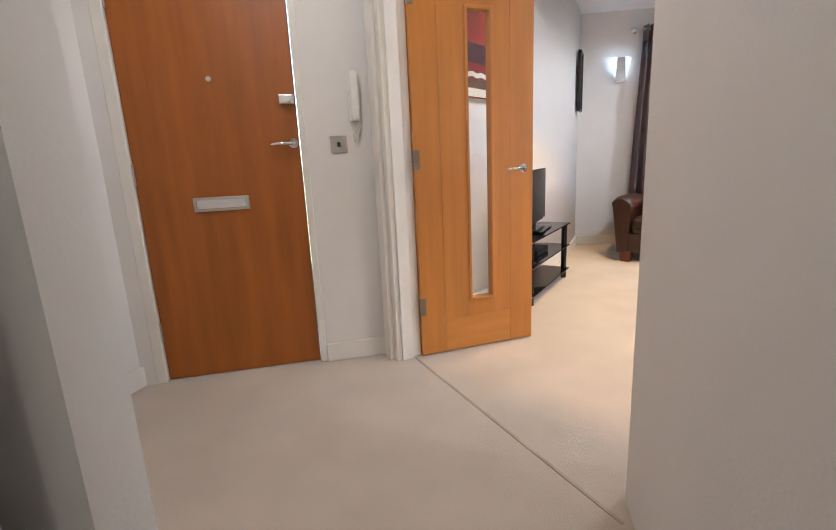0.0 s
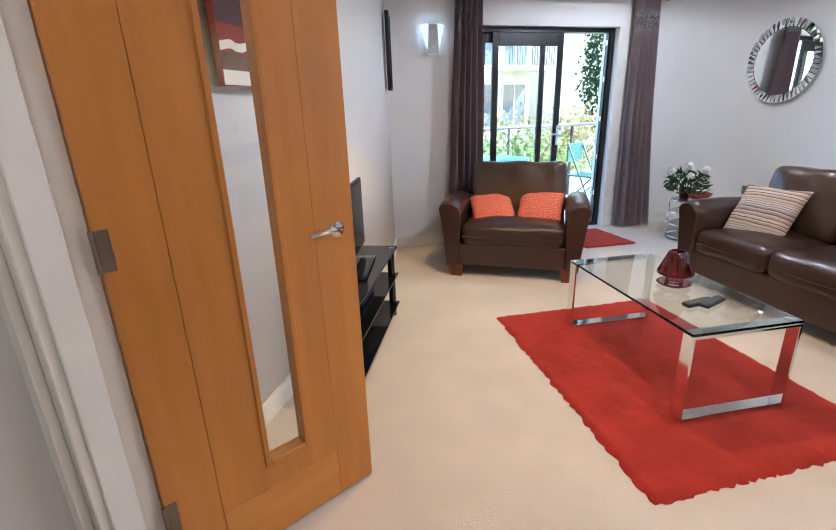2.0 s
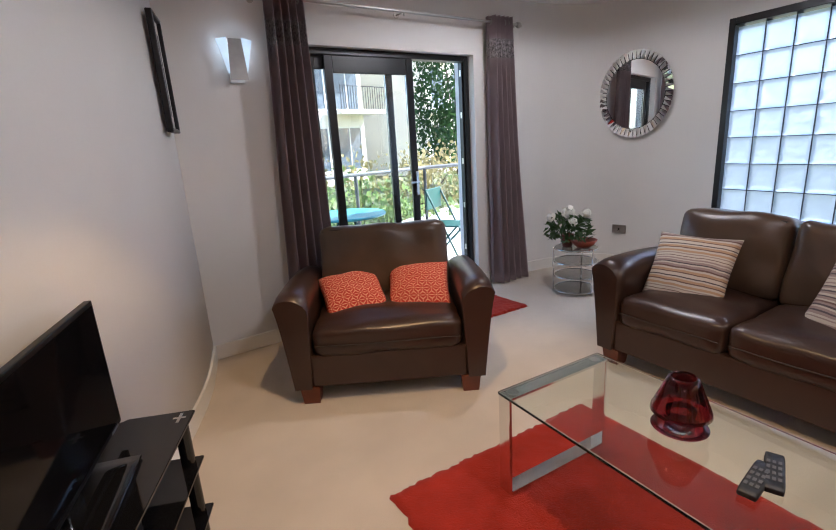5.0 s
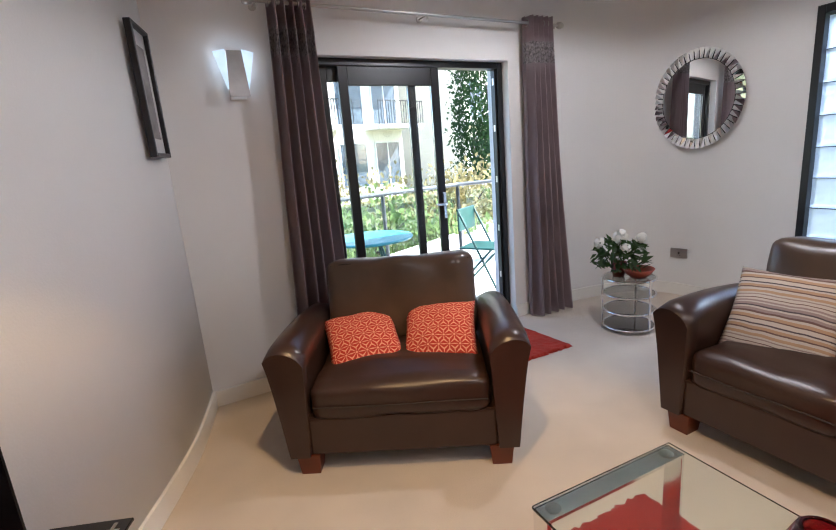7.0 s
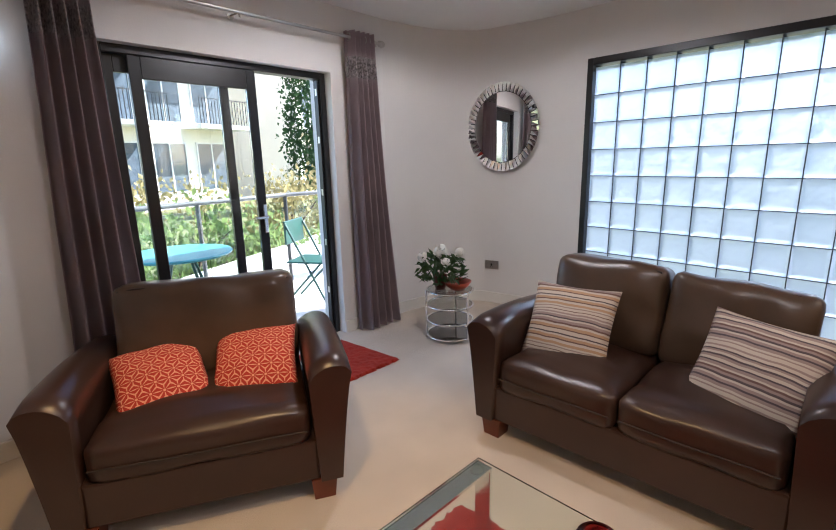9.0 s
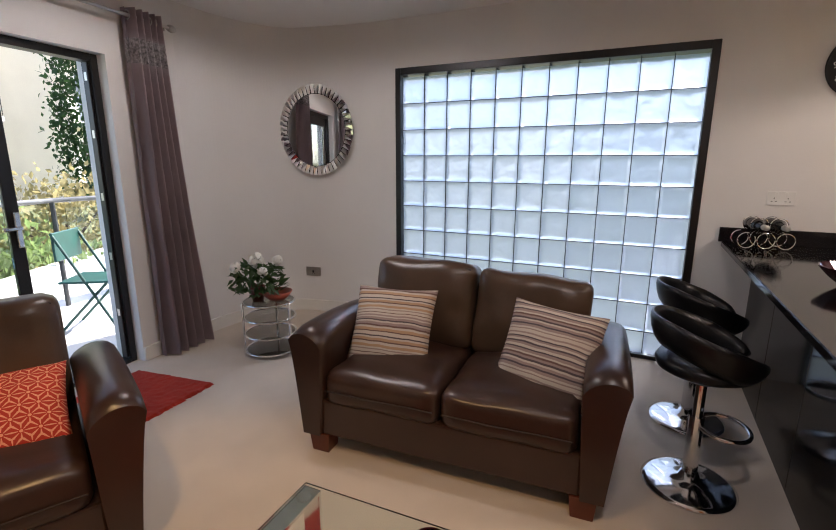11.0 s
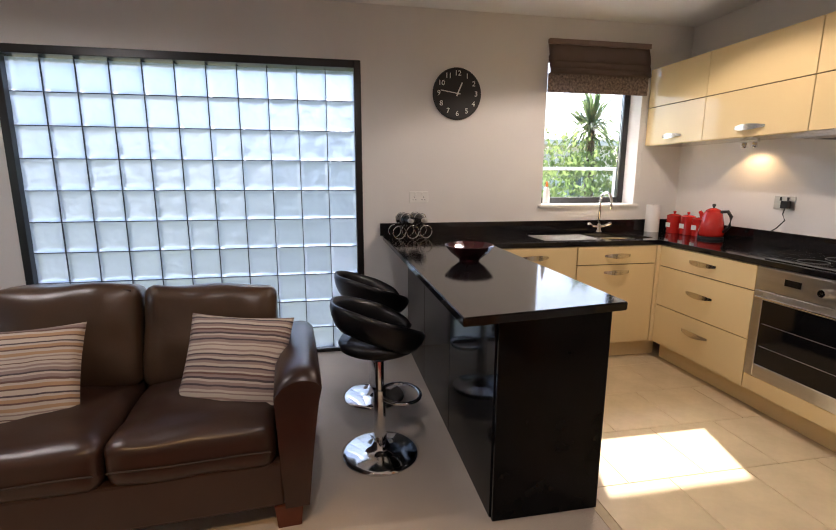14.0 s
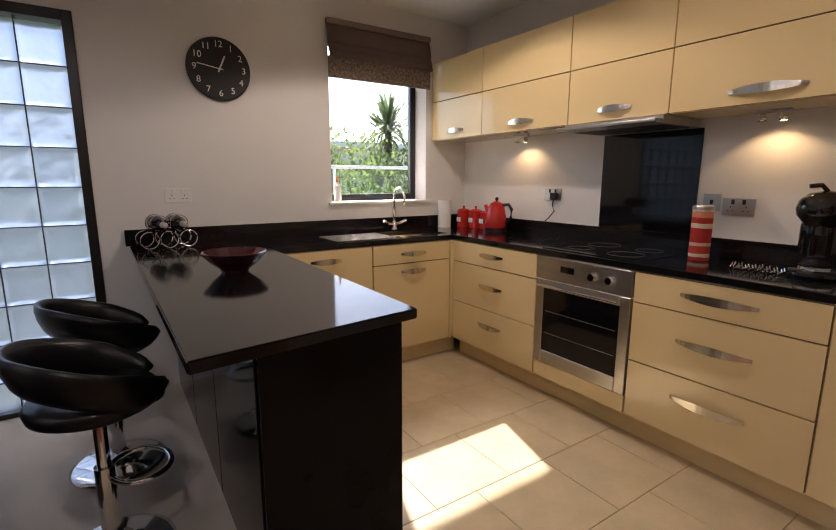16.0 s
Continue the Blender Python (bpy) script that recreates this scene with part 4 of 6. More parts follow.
# ---- rugs ----
def rug(name, corners, label, seed):
    """A thick pile rug with a ragged edge."""
    c = [Vector(p) for p in corners]
    n, bm, grid = 70, bmesh.new(), []
    for i in range(n + 1):
        row = []
        for j in range(n + 1):
            u, v = i / n, j / n
            p = c[0].lerp(c[1], u).lerp(c[3].lerp(c[2], u), v)
            e = min(u, 1 - u, v, 1 - v)
            j_ = 0.010 if e == 0 else 0.0
            p = p + Vector((random.uniform(-j_, j_), random.uniform(-j_, j_)))
            row.append(bm.verts.new((p.x, p.y, 0.001 if e == 0 else 0.018 + 0.005 * noise.noise(Vector((p.x * 30, p.y * 30, seed))))))
        grid.append(row)
    for a, b in zip(grid, grid[1:]):
        for j in range(n):
            bm.faces.new((a[j], b[j], b[j + 1], a[j + 1]))
    return solo(name, bm, RUG, label, "rug", smooth=True)


rug("rug", [(1.94, 6.13), (1.995, 4.53), (3.18, 4.62), (3.06, 6.19)], "thick red pile rug under the glass table", 1.0)
rug("rug", [(3.30, 7.44), (3.82, 7.47), (3.74, 8.08), (2.75, 8.02)], "red pile mat inside the patio doors", 2.0)

# ---- coffee table ----
def loop(half, high, t, y0, y1):
    """One closed flat bar bent to a rectangle, standing on its lower side."""
    bm = bmesh.new()
    rings = []
    for y in (y0, y1):
        for e in (0.0, t):
            rings.append([bm.verts.new((x, y, z)) for x, z in ((-half + e, e), (half - e, e), (half - e, high - e), (-half + e, high - e))])
    a, b, c, d = rings
    for p_, q_ in ((a, b), (b, d), (d, c), (c, a)):
        for i in range(4):
            bm.faces.new((p_[i], p_[(i + 1) % 4], q_[(i + 1) % 4], q_[i]))
    bmesh.ops.recalc_face_normals(bm, faces=bm.faces)
    bmesh.ops.bevel(bm, geom=bm.edges[:], offset=0.0015, segments=1, affect="EDGES")
    return bm



ct = thing("coffee_table", "clear glass coffee table on two flat chrome loops", "coffee table", pose(2.62, 5.42, 0.02, 0, 0, 2))
TL, TW, TH = 1.02, 0.55, 0.415
part("tabletop", box(-TW / 2, TW / 2, -TL / 2, TL / 2, TH, TH + 0.012, 0.004, 2), TABLE_GLASS, ct, "clear glass top")
for s in (-1, 1):
    y = s * (TL / 2 - 0.03)
    part("leg_loop", loop(TW / 2 - 0.005, TH - 0.002, 0.013, y - 0.03, y + 0.03), CHROME, ct, "flat chrome loop")
    for x in (-TW / 2 + 0.05, TW / 2 - 0.05):
        part("fixing_disc", rod((x, y, TH - 0.0018), (x, y, TH - 0.0003), 0.022, 20), STEEL, ct)

lampm = pose(2.655, 5.42, 0.4475) @ Matrix.Scale(1.07, 4)
tl = thing("candle_lamp", "dark red glass candle lamp on a saucer", "candle holder", lampm)
part("saucer", lathe([(0.0, 0.0), (0.055, 0.0), (0.078, 0.012), (0.076, 0.015), (0.05, 0.006), (0.0, 0.006)], 28), RED_DARK, tl, smooth=True)
part("holder", lathe([(0.0, 0.007), (0.040, 0.007), (0.036, 0.05), (0.040, 0.07), (0.036, 0.07), (0.032, 0.05), (0.034, 0.012), (0.0, 0.012)], 28), TABLE_GLASS, tl, "clear glass cup", smooth=True)
part("shade", lathe([(0.082, 0.060), (0.080, 0.072), (0.058, 0.125), (0.042, 0.165), (0.034, 0.172), (0.030, 0.168), (0.038, 0.160), (0.054, 0.122), (0.077, 0.070), (0.082, 0.060)], 28), RED_DARK, tl, "dark red glass shade", smooth=True)
for k, (x, y, r) in enumerate(((2.60, 5.17, 82), (2.665, 5.16, 95))):
    rm = thing("remote_control", "black plastic remote control on the glass table", "remote control", pose(x, y, 0.4475, 0, 0, r - 70), group="remote controls")
    part("body", soft(0.17, 0.048, 0.02, 0.8, 6, m=pose(0, 0, 0.0105)), BLACK_MATT, rm, smooth=True)
    for i in range(4):
        for j in range(3):
            part("button", box(-0.05 + i * 0.026, -0.036 + i * 0.026, -0.016 + j * 0.013, -0.008 + j * 0.013, 0.0195, 0.0218), mat("grey_rubber", (0.12, 0.12, 0.12), 0.7) if i + j == 0 else bpy.data.materials["grey_rubber"], rm)

# ---- television and stand ----
TVD = Vector((0.29, 0.93)).normalized()
tva = math.degrees(math.atan2(TVD.y, TVD.x))
ST_M = pose(1.025, 5.44, 0, 0, 0, tva)
st = thing("tv_stand", "black glass television stand with three shelves", "tv stand", ST_M)
ST_L, ST_D = 0.98, 0.40
for nm, z, cut in (("top_shelf", 0.475, 0.10), ("middle_shelf", 0.285, 0.08), ("bottom_shelf", 0.075, 0.08)):
    d0 = 0.0
    part(nm, prism([(0.0, d0), (ST_L, d0), (ST_L, 0.22), (ST_L - 0.14, ST_D), (0.14, ST_D), (0.0, 0.22)], z, z + 0.010, bevel=0.002), BLACK_GLOSS, st, "polished black glass shelf")
for x, y in ((0.045, 0.04), (ST_L - 0.045, 0.04), (0.2, ST_D - 0.05), (ST_L - 0.2, ST_D - 0.05)):
    for z0, z1 in ((0.0, 0.0745), (0.0855, 0.2845), (0.2955, 0.4745)):
        part("leg", rod((x, y, z0), (x, y, z1), 0.024, 20), BLACK_GLOSS, st)
    for z in (0.062, 0.272, 0.462):
        part("collar", rod((x, y, z), (x, y, z + 0.0122), 0.027, 20), CHROME, st)
bm = box(ST_L - 0.075, ST_L - 0.015, 0.034, 0.044, 0.4852, 0.4862)
box(ST_L - 0.05, ST_L - 0.04, 0.018, 0.06, 0.4852, 0.4864, bm=bm)
part("corner_mark", bm, STEEL, st)
tv = thing("television", "black flat-screen television, switched off", "television", ST_M @ pose(0.51, 0.165, 0.4855, 0, 0, 6))
part("screen_case", box(-0.37, 0.37, -0.01, 0.012, 0.055, 0.475, 0.004, 2), TV_CASE, tv)
part("rear_housing", soft(0.5, 0.03, 0.30, 0.6, 6, m=pose(0, 0.026, 0.25)), TV_CASE, tv, smooth=True)
part("screen", box(-0.355, 0.355, -0.0125, -0.0105, 0.075, 0.46), SCREEN, tv, "glossy dark screen")
part("neck", box(-0.05, 0.05, 0.0, 0.03, 0.012, 0.0545, 0.006, 2), BLACK_GLOSS, tv)
part("base", soft(0.42, 0.20, 0.014, 0.9, 6, m=pose(0, 0.0, 0.0075)), BLACK_GLOSS, tv, smooth=True)
part("badge", box(0.27, 0.33, -0.0132, -0.0128, 0.060, 0.068), STEEL, tv)
bx_ = thing("set_top_box", "slim black set-top box on the shelf", "set-top box", ST_M @ pose(0.50, 0.18, 0.2955))
part("case", box(-0.14, 0.14, -0.09, 0.09, 0.004, 0.045, 0.004, 2), BLACK_MATT, bx_)
for x in (-0.11, 0.11):
    for y in (-0.07, 0.07):
        part("foot", rod((x, y, 0), (x, y, 0.0038), 0.01, 10), BLACK_MATT, bx_)
orn = thing("leaf_ornament", "dark red leaf-shaped ornament on the shelf", "ornament", ST_M @ pose(0.14, 0.14, 0.2955))
part("dish", lathe([(0.0, 0.0), (0.03, 0.0), (0.055, 0.02), (0.075, 0.045), (0.07, 0.047), (0.05, 0.025), (0.0, 0.008)], 20), RED_GLOSS, orn, smooth=True)
for k in range(7):
    a = k * 0.9
    bm = prism([(0.0, -0.012), (0.04, -0.022), (0.085, 0.0), (0.04, 0.022), (0.0, 0.012)], 0, 0.003)
    lf = part("petal", bm, RED_GLOSS, orn)
    lf.matrix_local = pose(0.03 * math.cos(a), 0.03 * math.sin(a), 0.04, 0, -55, math.degrees(a))

# ---- plant and side table ----
ptm = pose(4.415, 7.525, 0)
stb = thing("side_table", "round chrome and glass side table with four smoked tiers", "side table", ptm)
SMOKED = glass("smoked_shelf_glass", (0.42, 0.42, 0.40))
for z in (0.030, 0.155, 0.28, 0.40):
    part("ring", tube([(0.185 * math.cos(a), 0.185 * math.sin(a), z) for a in (k * math.pi / 18 for k in range(36))], 0.008, 8, True), CHROME, stb, "chrome hoop", True)
    part("glass_shelf", rod((0, 0, z - 0.003), (0, 0, z + 0.003), 0.176, 40), SMOKED, stb, "smoked glass shelf")
for k in range(3):
    a = k * 2.094 + 0.5
    part("leg", rod((0.194 * math.cos(a), 0.194 * math.sin(a), 0), (0.194 * math.cos(a), 0.194 * math.sin(a), 0.41), 0.008, 10), CHROME, stb)
dish = solo("bowl", lathe([(0.0, 0.0), (0.05, 0.0), (0.085, 0.028), (0.112, 0.068), (0.106, 0.070), (0.078, 0.034), (0.0, 0.010)], 30), TERRACOTTA, "shallow red ceramic bowl on the side table", "bowl", ptm @ pose(0.03, -0.055, 0.4035), smooth=True)
pl = thing("potted_plant", "white flowering plant in a small dark red pot", "plant", ptm @ pose(-0.045, 0.06, 0.4035))
part("pot", lathe([(0.0, 0.0), (0.04, 0.0), (0.052, 0.06), (0.058, 0.11), (0.052, 0.11), (0.044, 0.05), (0.0, 0.04)], 24), mat("dark_red_pot", (0.16, 0.04, 0.025), 0.4), pl, "small dark red pot", smooth=True)
part("soil", rod((0, 0, 0.06), (0, 0, 0.095), 0.045, 16), BARK, pl)


def leaf_cluster(n, base, spread, height, size, seed):
    rnd = random.Random(seed)
    bm = bmesh.new()
    for k in range(n):
        a, t = rnd.uniform(0, 2 * math.pi), rnd.uniform(0.1, 1)
        r = spread * t ** 0.5
        p = Vector((r * math.cos(a), r * math.sin(a), base + height * rnd.uniform(0.1, 1) * (1 - 0.45 * t)))
        s = size * rnd.uniform(0.6, 1.2)
        q = Euler((rnd.uniform(-0.9, 0.9), rnd.uniform(-0.9, 0.9), a)).to_matrix()
        v = [bm.verts.new(p + q @ Vector(c) * s) for c in ((-0.5, 0, 0), (-0.1, 0.28, 0.08), (0.6, 0, -0.08), (-0.1, -0.28, 0.08))]
        bm.faces.new(v[:3]), bm.faces.new((v[0], v[2], v[3]))
    return bm


part("foliage", leaf_cluster(210, 0.06, 0.19, 0.27, 0.075, 3), LEAF, pl, "dark green leaves")
for k, (x, y, z, r) in enumerate(((-0.02, -0.02, 0.31, 0.062), (0.09, 0.06, 0.26, 0.05), (-0.14, 0.06, 0.27, 0.045), (0.11, -0.10, 0.29, 0.045), (-0.06, -0.12, 0.24, 0.04))):
    bm = bmesh.new()
    rnd = random.Random(k)
    for i in range(46):
        d = Vector((rnd.gauss(0, 1), rnd.gauss(0, 1), rnd.gauss(0.3, 1))).normalized()
        q = d.to_track_quat("Z", "Y").to_matrix()
        v = [bm.verts.new(Vector((x, y, z)) + d * r * 0.75 + q @ Vector(c) * r * 0.55) for c in ((-0.6, 0, 0), (0, 0.6, 0.12), (0.7, 0, 0.3), (0, -0.6, 0.12))]
        bm.faces.new(v)
    part("flower", bm, PETAL, pl, "white flower head")
    part("stem", rod((x * 0.4, y * 0.4, 0.07), (x, y, z), 0.004, 6), LEAF, pl)


# ---- kitchen ----
def bow_handle(parent, m, length=0.2):
    """A flat bow handle: broad curved strap with a flattened middle."""
    pts = [(length * (i / 12 - 0.5), -0.004 - 0.026 * math.sin(math.pi * i / 12) ** 0.7) for i in range(13)]
    bm = bmesh.new()
    rows = []
    for x, y in pts:
        hgt = 0.007 + 0.012 * math.sin(math.pi * (x / length + 0.5))
        rows.append([bm.verts.new(c) for c in ((x, y, -hgt), (x, y + 0.004, -hgt), (x, y + 0.004, hgt), (x, y, hgt))])
    for a, b in zip(rows, rows[1:]):
        for k in range(4):
            bm.faces.new((a[k], a[(k + 1) % 4], b[(k + 1) % 4], b[k]))
    bm.faces.new(rows[0]), bm.faces.new(rows[-1])
    ob = part("handle", bm, HANDLE, parent, "satin metal bow handle")
    ob.matrix_local = m
    return ob


FRONT, TOPZ = 2.62, 0.87
PLINTH = 0.14


def unit(name, m, width, fronts, label, depth=0.54, hlen=0.2, z0=PLINTH, z1=0.868):
    """A floor or wall unit facing -y: carcass and cream fronts, each with a handle. fronts: (low, high, handle height or None, name)."""
    ob = thing(name, label, "kitchen unit", m, group="cream kitchen units")
    part("body", box(0.001, width - 0.001, 0.0, depth, z0, z1), CREAM, ob)
    for lo, hi, hz, nm in fronts:
        fr = part(nm, box(0.002, width - 0.002, -0.021, -0.001, lo + 0.003, hi - 0.003, 0.0015, 2), CREAM, ob)
        if lo > z0 + 0.01:
            part("shadow_gap", box(0.003, width - 0.003, -0.006, -0.0005, lo - 0.004, lo + 0.004), LINE, ob, "dark joint between fronts")
        if hz is not None:
            bow_handle(fr, pose(width / 2, -0.021, hz), min(hlen, width * 0.5))
    return ob


DR3 = [(0.14, 0.43, 0.325, "drawer_front"), (0.43, 0.72, 0.59, "drawer_front"), (0.72, 0.868, 0.80, "drawer_front")]
def south_unit(x):
    return pose(x, FRONT, 0, 0, 0, 180)


unit("drawer_unit", south_unit(4.92), 0.785, DR3, "cream gloss three-drawer unit under black worktop", hlen=0.22)
unit("drawer_unit", south_unit(3.53), 0.735, DR3, "wide cream gloss three-drawer unit under black worktop", hlen=0.30)
unit("base_cabinet", south_unit(2.792), 0.70, [(0.14, 0.868, 0.80, "door")], "cream gloss base cabinet under black worktop")
EF = 4.95
def east_unit(y):
    return pose(EF, y, 0, 0, 0, -90)


unit("base_cabinet", east_unit(3.29), 0.62, [(0.14, 0.735, 0.68, "door"), (0.735, 0.868, 0.80, "drawer_front")], "cream gloss sink cabinet with door and drawer")
unit("base_cabinet", east_unit(3.93), 0.635, [(0.14, 0.868, 0.80, "door")], "cream gloss cabinet with one tall door")
bm = box(2.08, 4.93, FRONT - 0.075, FRONT - 0.06, 0.0, PLINTH - 0.002)
box(EF + 0.055, EF + 0.07, 2.56, 3.93, 0.0, PLINTH - 0.002, bm=bm)
solo("plinth", bm, CREAM, "cream plinth board under the kitchen units", "plinth", kind="structure")
solo("corner_post", box(4.922, 4.972, 2.60, 2.665, PLINTH, 0.868, 0.002, 1), CREAM, "cream corner filler post between kitchen units", "filler post")

# oven
ov = thing("oven", "built-in steel oven with a dark glass door", "oven", south_unit(4.133))
OW = 0.597
part("body", box(0.001, OW - 0.001, 0.0, 0.54, PLINTH, 0.868), STEEL, ov)
part("control_panel", box(0.002, OW - 0.002, -0.024, -0.001, 0.735, 0.866, 0.003, 1), STEEL, ov, "brushed steel control panel")
part("display", box(0.17, 0.26, -0.0255, -0.0242, 0.79, 0.825), BLACK_GLOSS, ov)
for x in (0.38, 0.48):
    part("knob", rod((x, -0.05, 0.80), (x, -0.0242, 0.80), 0.019, 20), CHROME, ov)
dr = part("door", frame_ring(0.002, OW - 0.002, 0.235, 0.733, -0.026, -0.001, 0.055, 0.05, 0.075), STEEL, ov, "brushed steel door frame")
part("window", box(0.058, OW - 0.058, -0.022, -0.006, 0.311, 0.682), BLACK_GLOSS, dr, "dark oven glass")
bm = rod((0.05, -0.062, 0.705), (OW - 0.05, -0.062, 0.705), 0.009, 14)
for x in (0.07, OW - 0.07):
    rod((x, -0.062, 0.705), (x, -0.026, 0.705), 0.006, 10, bm)
part("handle", bm, CHROME, dr, "chrome bar handle")
for z in (0.42, 0.55):
    part("rack", rod((0.075, -0.0226, z), (OW - 0.075, -0.0226, z), 0.0015, 6), STEEL, dr)
part("bottom_panel", box(0.002, OW - 0.002, -0.021, -0.001, 0.142, 0.233, 0.002, 1), CREAM, ov, "cream panel under the oven")

# worktops
WT0, WT1 = 0.872, 0.905
sink_y0, sink_y1 = 2.62, 3.02
wk = thing("worktop", "polished black granite worktop with an undermounted sink", "worktop", pose(0, 0, 0))
part("long_slab", box(2.05, 4.9295, SOUTH + 0.002, 2.645, WT0, WT1, 0.003, 2), GRANITE, wk)
wt = bmesh.new()
box(4.93, EAST - 0.002, SOUTH + 0.002, sink_y0, WT0, WT1, bm=wt)
box(4.93, 5.02, sink_y0, sink_y1, WT0, WT1, bm=wt)
box(5.36, EAST - 0.002, sink_y0, sink_y1, WT0, WT1, bm=wt)
box(4.93, EAST - 0.002, sink_y1, 3.93, WT0, WT1, bm=wt)
bmesh.ops.remove_doubles(wt, verts=wt.verts, dist=1e-4)
part("sink_slab", wt, GRANITE, wk)
solo("worktop", prism([(3.36, 4.585), (3.445, 3.932), (EAST - 0.002, 3.932), (EAST - 0.002, 4.60)], WT0, WT1, bevel=0.004), GRANITE, "polished black granite breakfast bar top", "worktop")
bm = box(2.05, EAST - 0.024, SOUTH + 0.001, SOUTH + 0.022, WT1, 1.0, 0.002, 1)
box(EAST - 0.022, EAST - 0.001, SOUTH + 0.001, 4.62, WT1, 1.0, 0.002, 1, bm)
solo("upstand", bm, GRANITE, "black granite upstand along the wall", "upstand")
pb = thing("breakfast_bar", "black gloss panelled breakfast bar base", "breakfast bar", pose(0, 0, 0))
part("body", box(3.54, EAST - 0.003, 3.96, 4.385, 0.0, WT0 - 0.001), BLACK_PANEL, pb)
part("end_panel", box(3.515, 3.538, 3.945, 4.40, 0.0, WT0 - 0.001, 0.002, 1), BLACK_PANEL, pb)
part("front_panel", box(3.54, EAST - 0.003, 4.387, 4.405, 0.0, WT0 - 0.001, 0.002, 1), BLACK_PANEL, pb)
for x in (4.2, 4.85):
    part("joint", box(x - 0.002, x + 0.002, 4.4052, 4.406, 0.01, WT0 - 0.01), LINE, pb)
part("trim_strip", box(3.43, EAST - 0.01, 4.560, 4.566, WT0 - 0.012, WT0 - 0.0005), STEEL, pb)

# sink and tap
sk = thing("kitchen_sink", "dark undermounted sink below the window", "sink", pose(5.19, 2.82, 0))
bm = bmesh.new()
for a in ((-0.172, -0.16, -0.202, 0.202), (0.16, 0.172, -0.202, 0.202), (-0.16, 0.16, -0.202, -0.19), (-0.16, 0.16, 0.19, 0.202)):
    box(a[0], a[1], a[2], a[3], 0.70, 0.870, bm=bm)
box(-0.172, 0.172, -0.202, 0.202, 0.69, 0.70, bm=bm)
part("bowl", bm, STEEL, sk)
part("waste", rod((0, 0, 0.7005), (0, 0, 0.704), 0.04, 20), CHROME, sk)
tap = thing("kitchen_tap", "chrome swan-neck mixer tap behind the sink", "tap", pose(5.42, 2.84, WT1))
part("base", lathe([(0.0, 0.0), (0.027, 0.0), (0.027, 0.01), (0.018, 0.02), (0.016, 0.06), (0.012, 0.07), (0.0, 0.07)], 20), CHROME, tap, smooth=True)
neck = [(0, 0, 0.06), (0, 0, 0.22)] + [(-0.075 + 0.075 * math.cos(a), 0, 0.25 + 0.075 * math.sin(a)) for a in (k * math.pi / 10 for k in range(11))] + [(-0.15, 0, 0.20)]
part("spout", tube(neck, 0.010, 12), CHROME, tap, smooth=True)
for s in (-1, 1):
    bm = rod((0, 0, 0.045), (0, s * 0.075, 0.055), 0.010, 12)
    rod((0, s * 0.06, 0.055), (-0.02, s * 0.10, 0.075), 0.012, 12, bm)
    part("lever", bm, CHROME, tap)
# draining board lines
for k in range(7):
    solo("drainer_groove", box(5.03 + 0.045 * k, 5.036 + 0.045 * k, 3.06, 3.50, WT1 + 0.0003, WT1 + 0.003, 0.001, 1), STEEL, "thin steel drainer rod on the worktop", "drainer", group="drainer rods")

# wall cabinets
WC = 2.41
def wall_unit(x):
    return pose(x, WC, 0, 0, 0, 180)


WZ0, WZ1, WZM = 1.60, 2.19, 1.895
for x, wd, hl in ((5.495, 0.60, 0.20), (4.893, 0.745, 0.22), (4.146, 0.585, 0.20), (3.559, 0.785, 0.28), (2.772, 0.70, 0.2)):
    unit("wall_cabinet", wall_unit(x), wd, [(WZ0, WZM, WZ0 + 0.058, "lift_door"), (WZM, WZ1, None, "upper_door")], "cream gloss wall cabinet with stacked lift-up doors", depth=0.325, hlen=hl, z0=WZ0, z1=WZ1)
hd = thing("cooker_hood", "slim steel cooker hood under the wall cabinets", "cooker hood", wall_unit(4.146))
part("body", box(0.003, 0.582, -0.05, 0.30, WZ0 - 0.042, WZ0 - 0.001, 0.004, 1), STEEL, hd)
part("visor", box(0.003, 0.582, -0.12, -0.052, WZ0 - 0.040, WZ0 - 0.022, 0.004, 2), STEEL, hd)
for k in range(3):
    part("filter_slot", box(0.03 + 0.18 * k, 0.19 + 0.18 * k, 0.0, 0.25, WZ0 - 0.044, WZ0 - 0.0423), BLACK_MATT, hd)
solo("splashback", box(3.555, 4.135, SOUTH + 0.001, SOUTH + 0.010, 1.001, WZ0 - 0.043), BLACK_GLOSS, "black glass splashback behind the hob", "splashback")
hob = thing("hob", "flat black glass hob set on the worktop", "hob", pose(3.84, 2.36, WT1 + 0.0003))
part("glass", box(-0.29, 0.29, -0.25, 0.25, 0, 0.005, 0.002, 1), BLACK_GLOSS, hob)
for x, y, r in ((-0.14, 0.1, 0.09), (0.14, 0.1, 0.07), (-0.14, -0.12, 0.07), (0.14, -0.12, 0.09)):
    part("cooking_ring", tube([(x + r * math.cos(a), y + r * math.sin(a), 0.0052) for a in (k * math.pi / 14 for k in range(28))], 0.0012, 4, True), bpy.data.materials["grey_rubber"], hob)

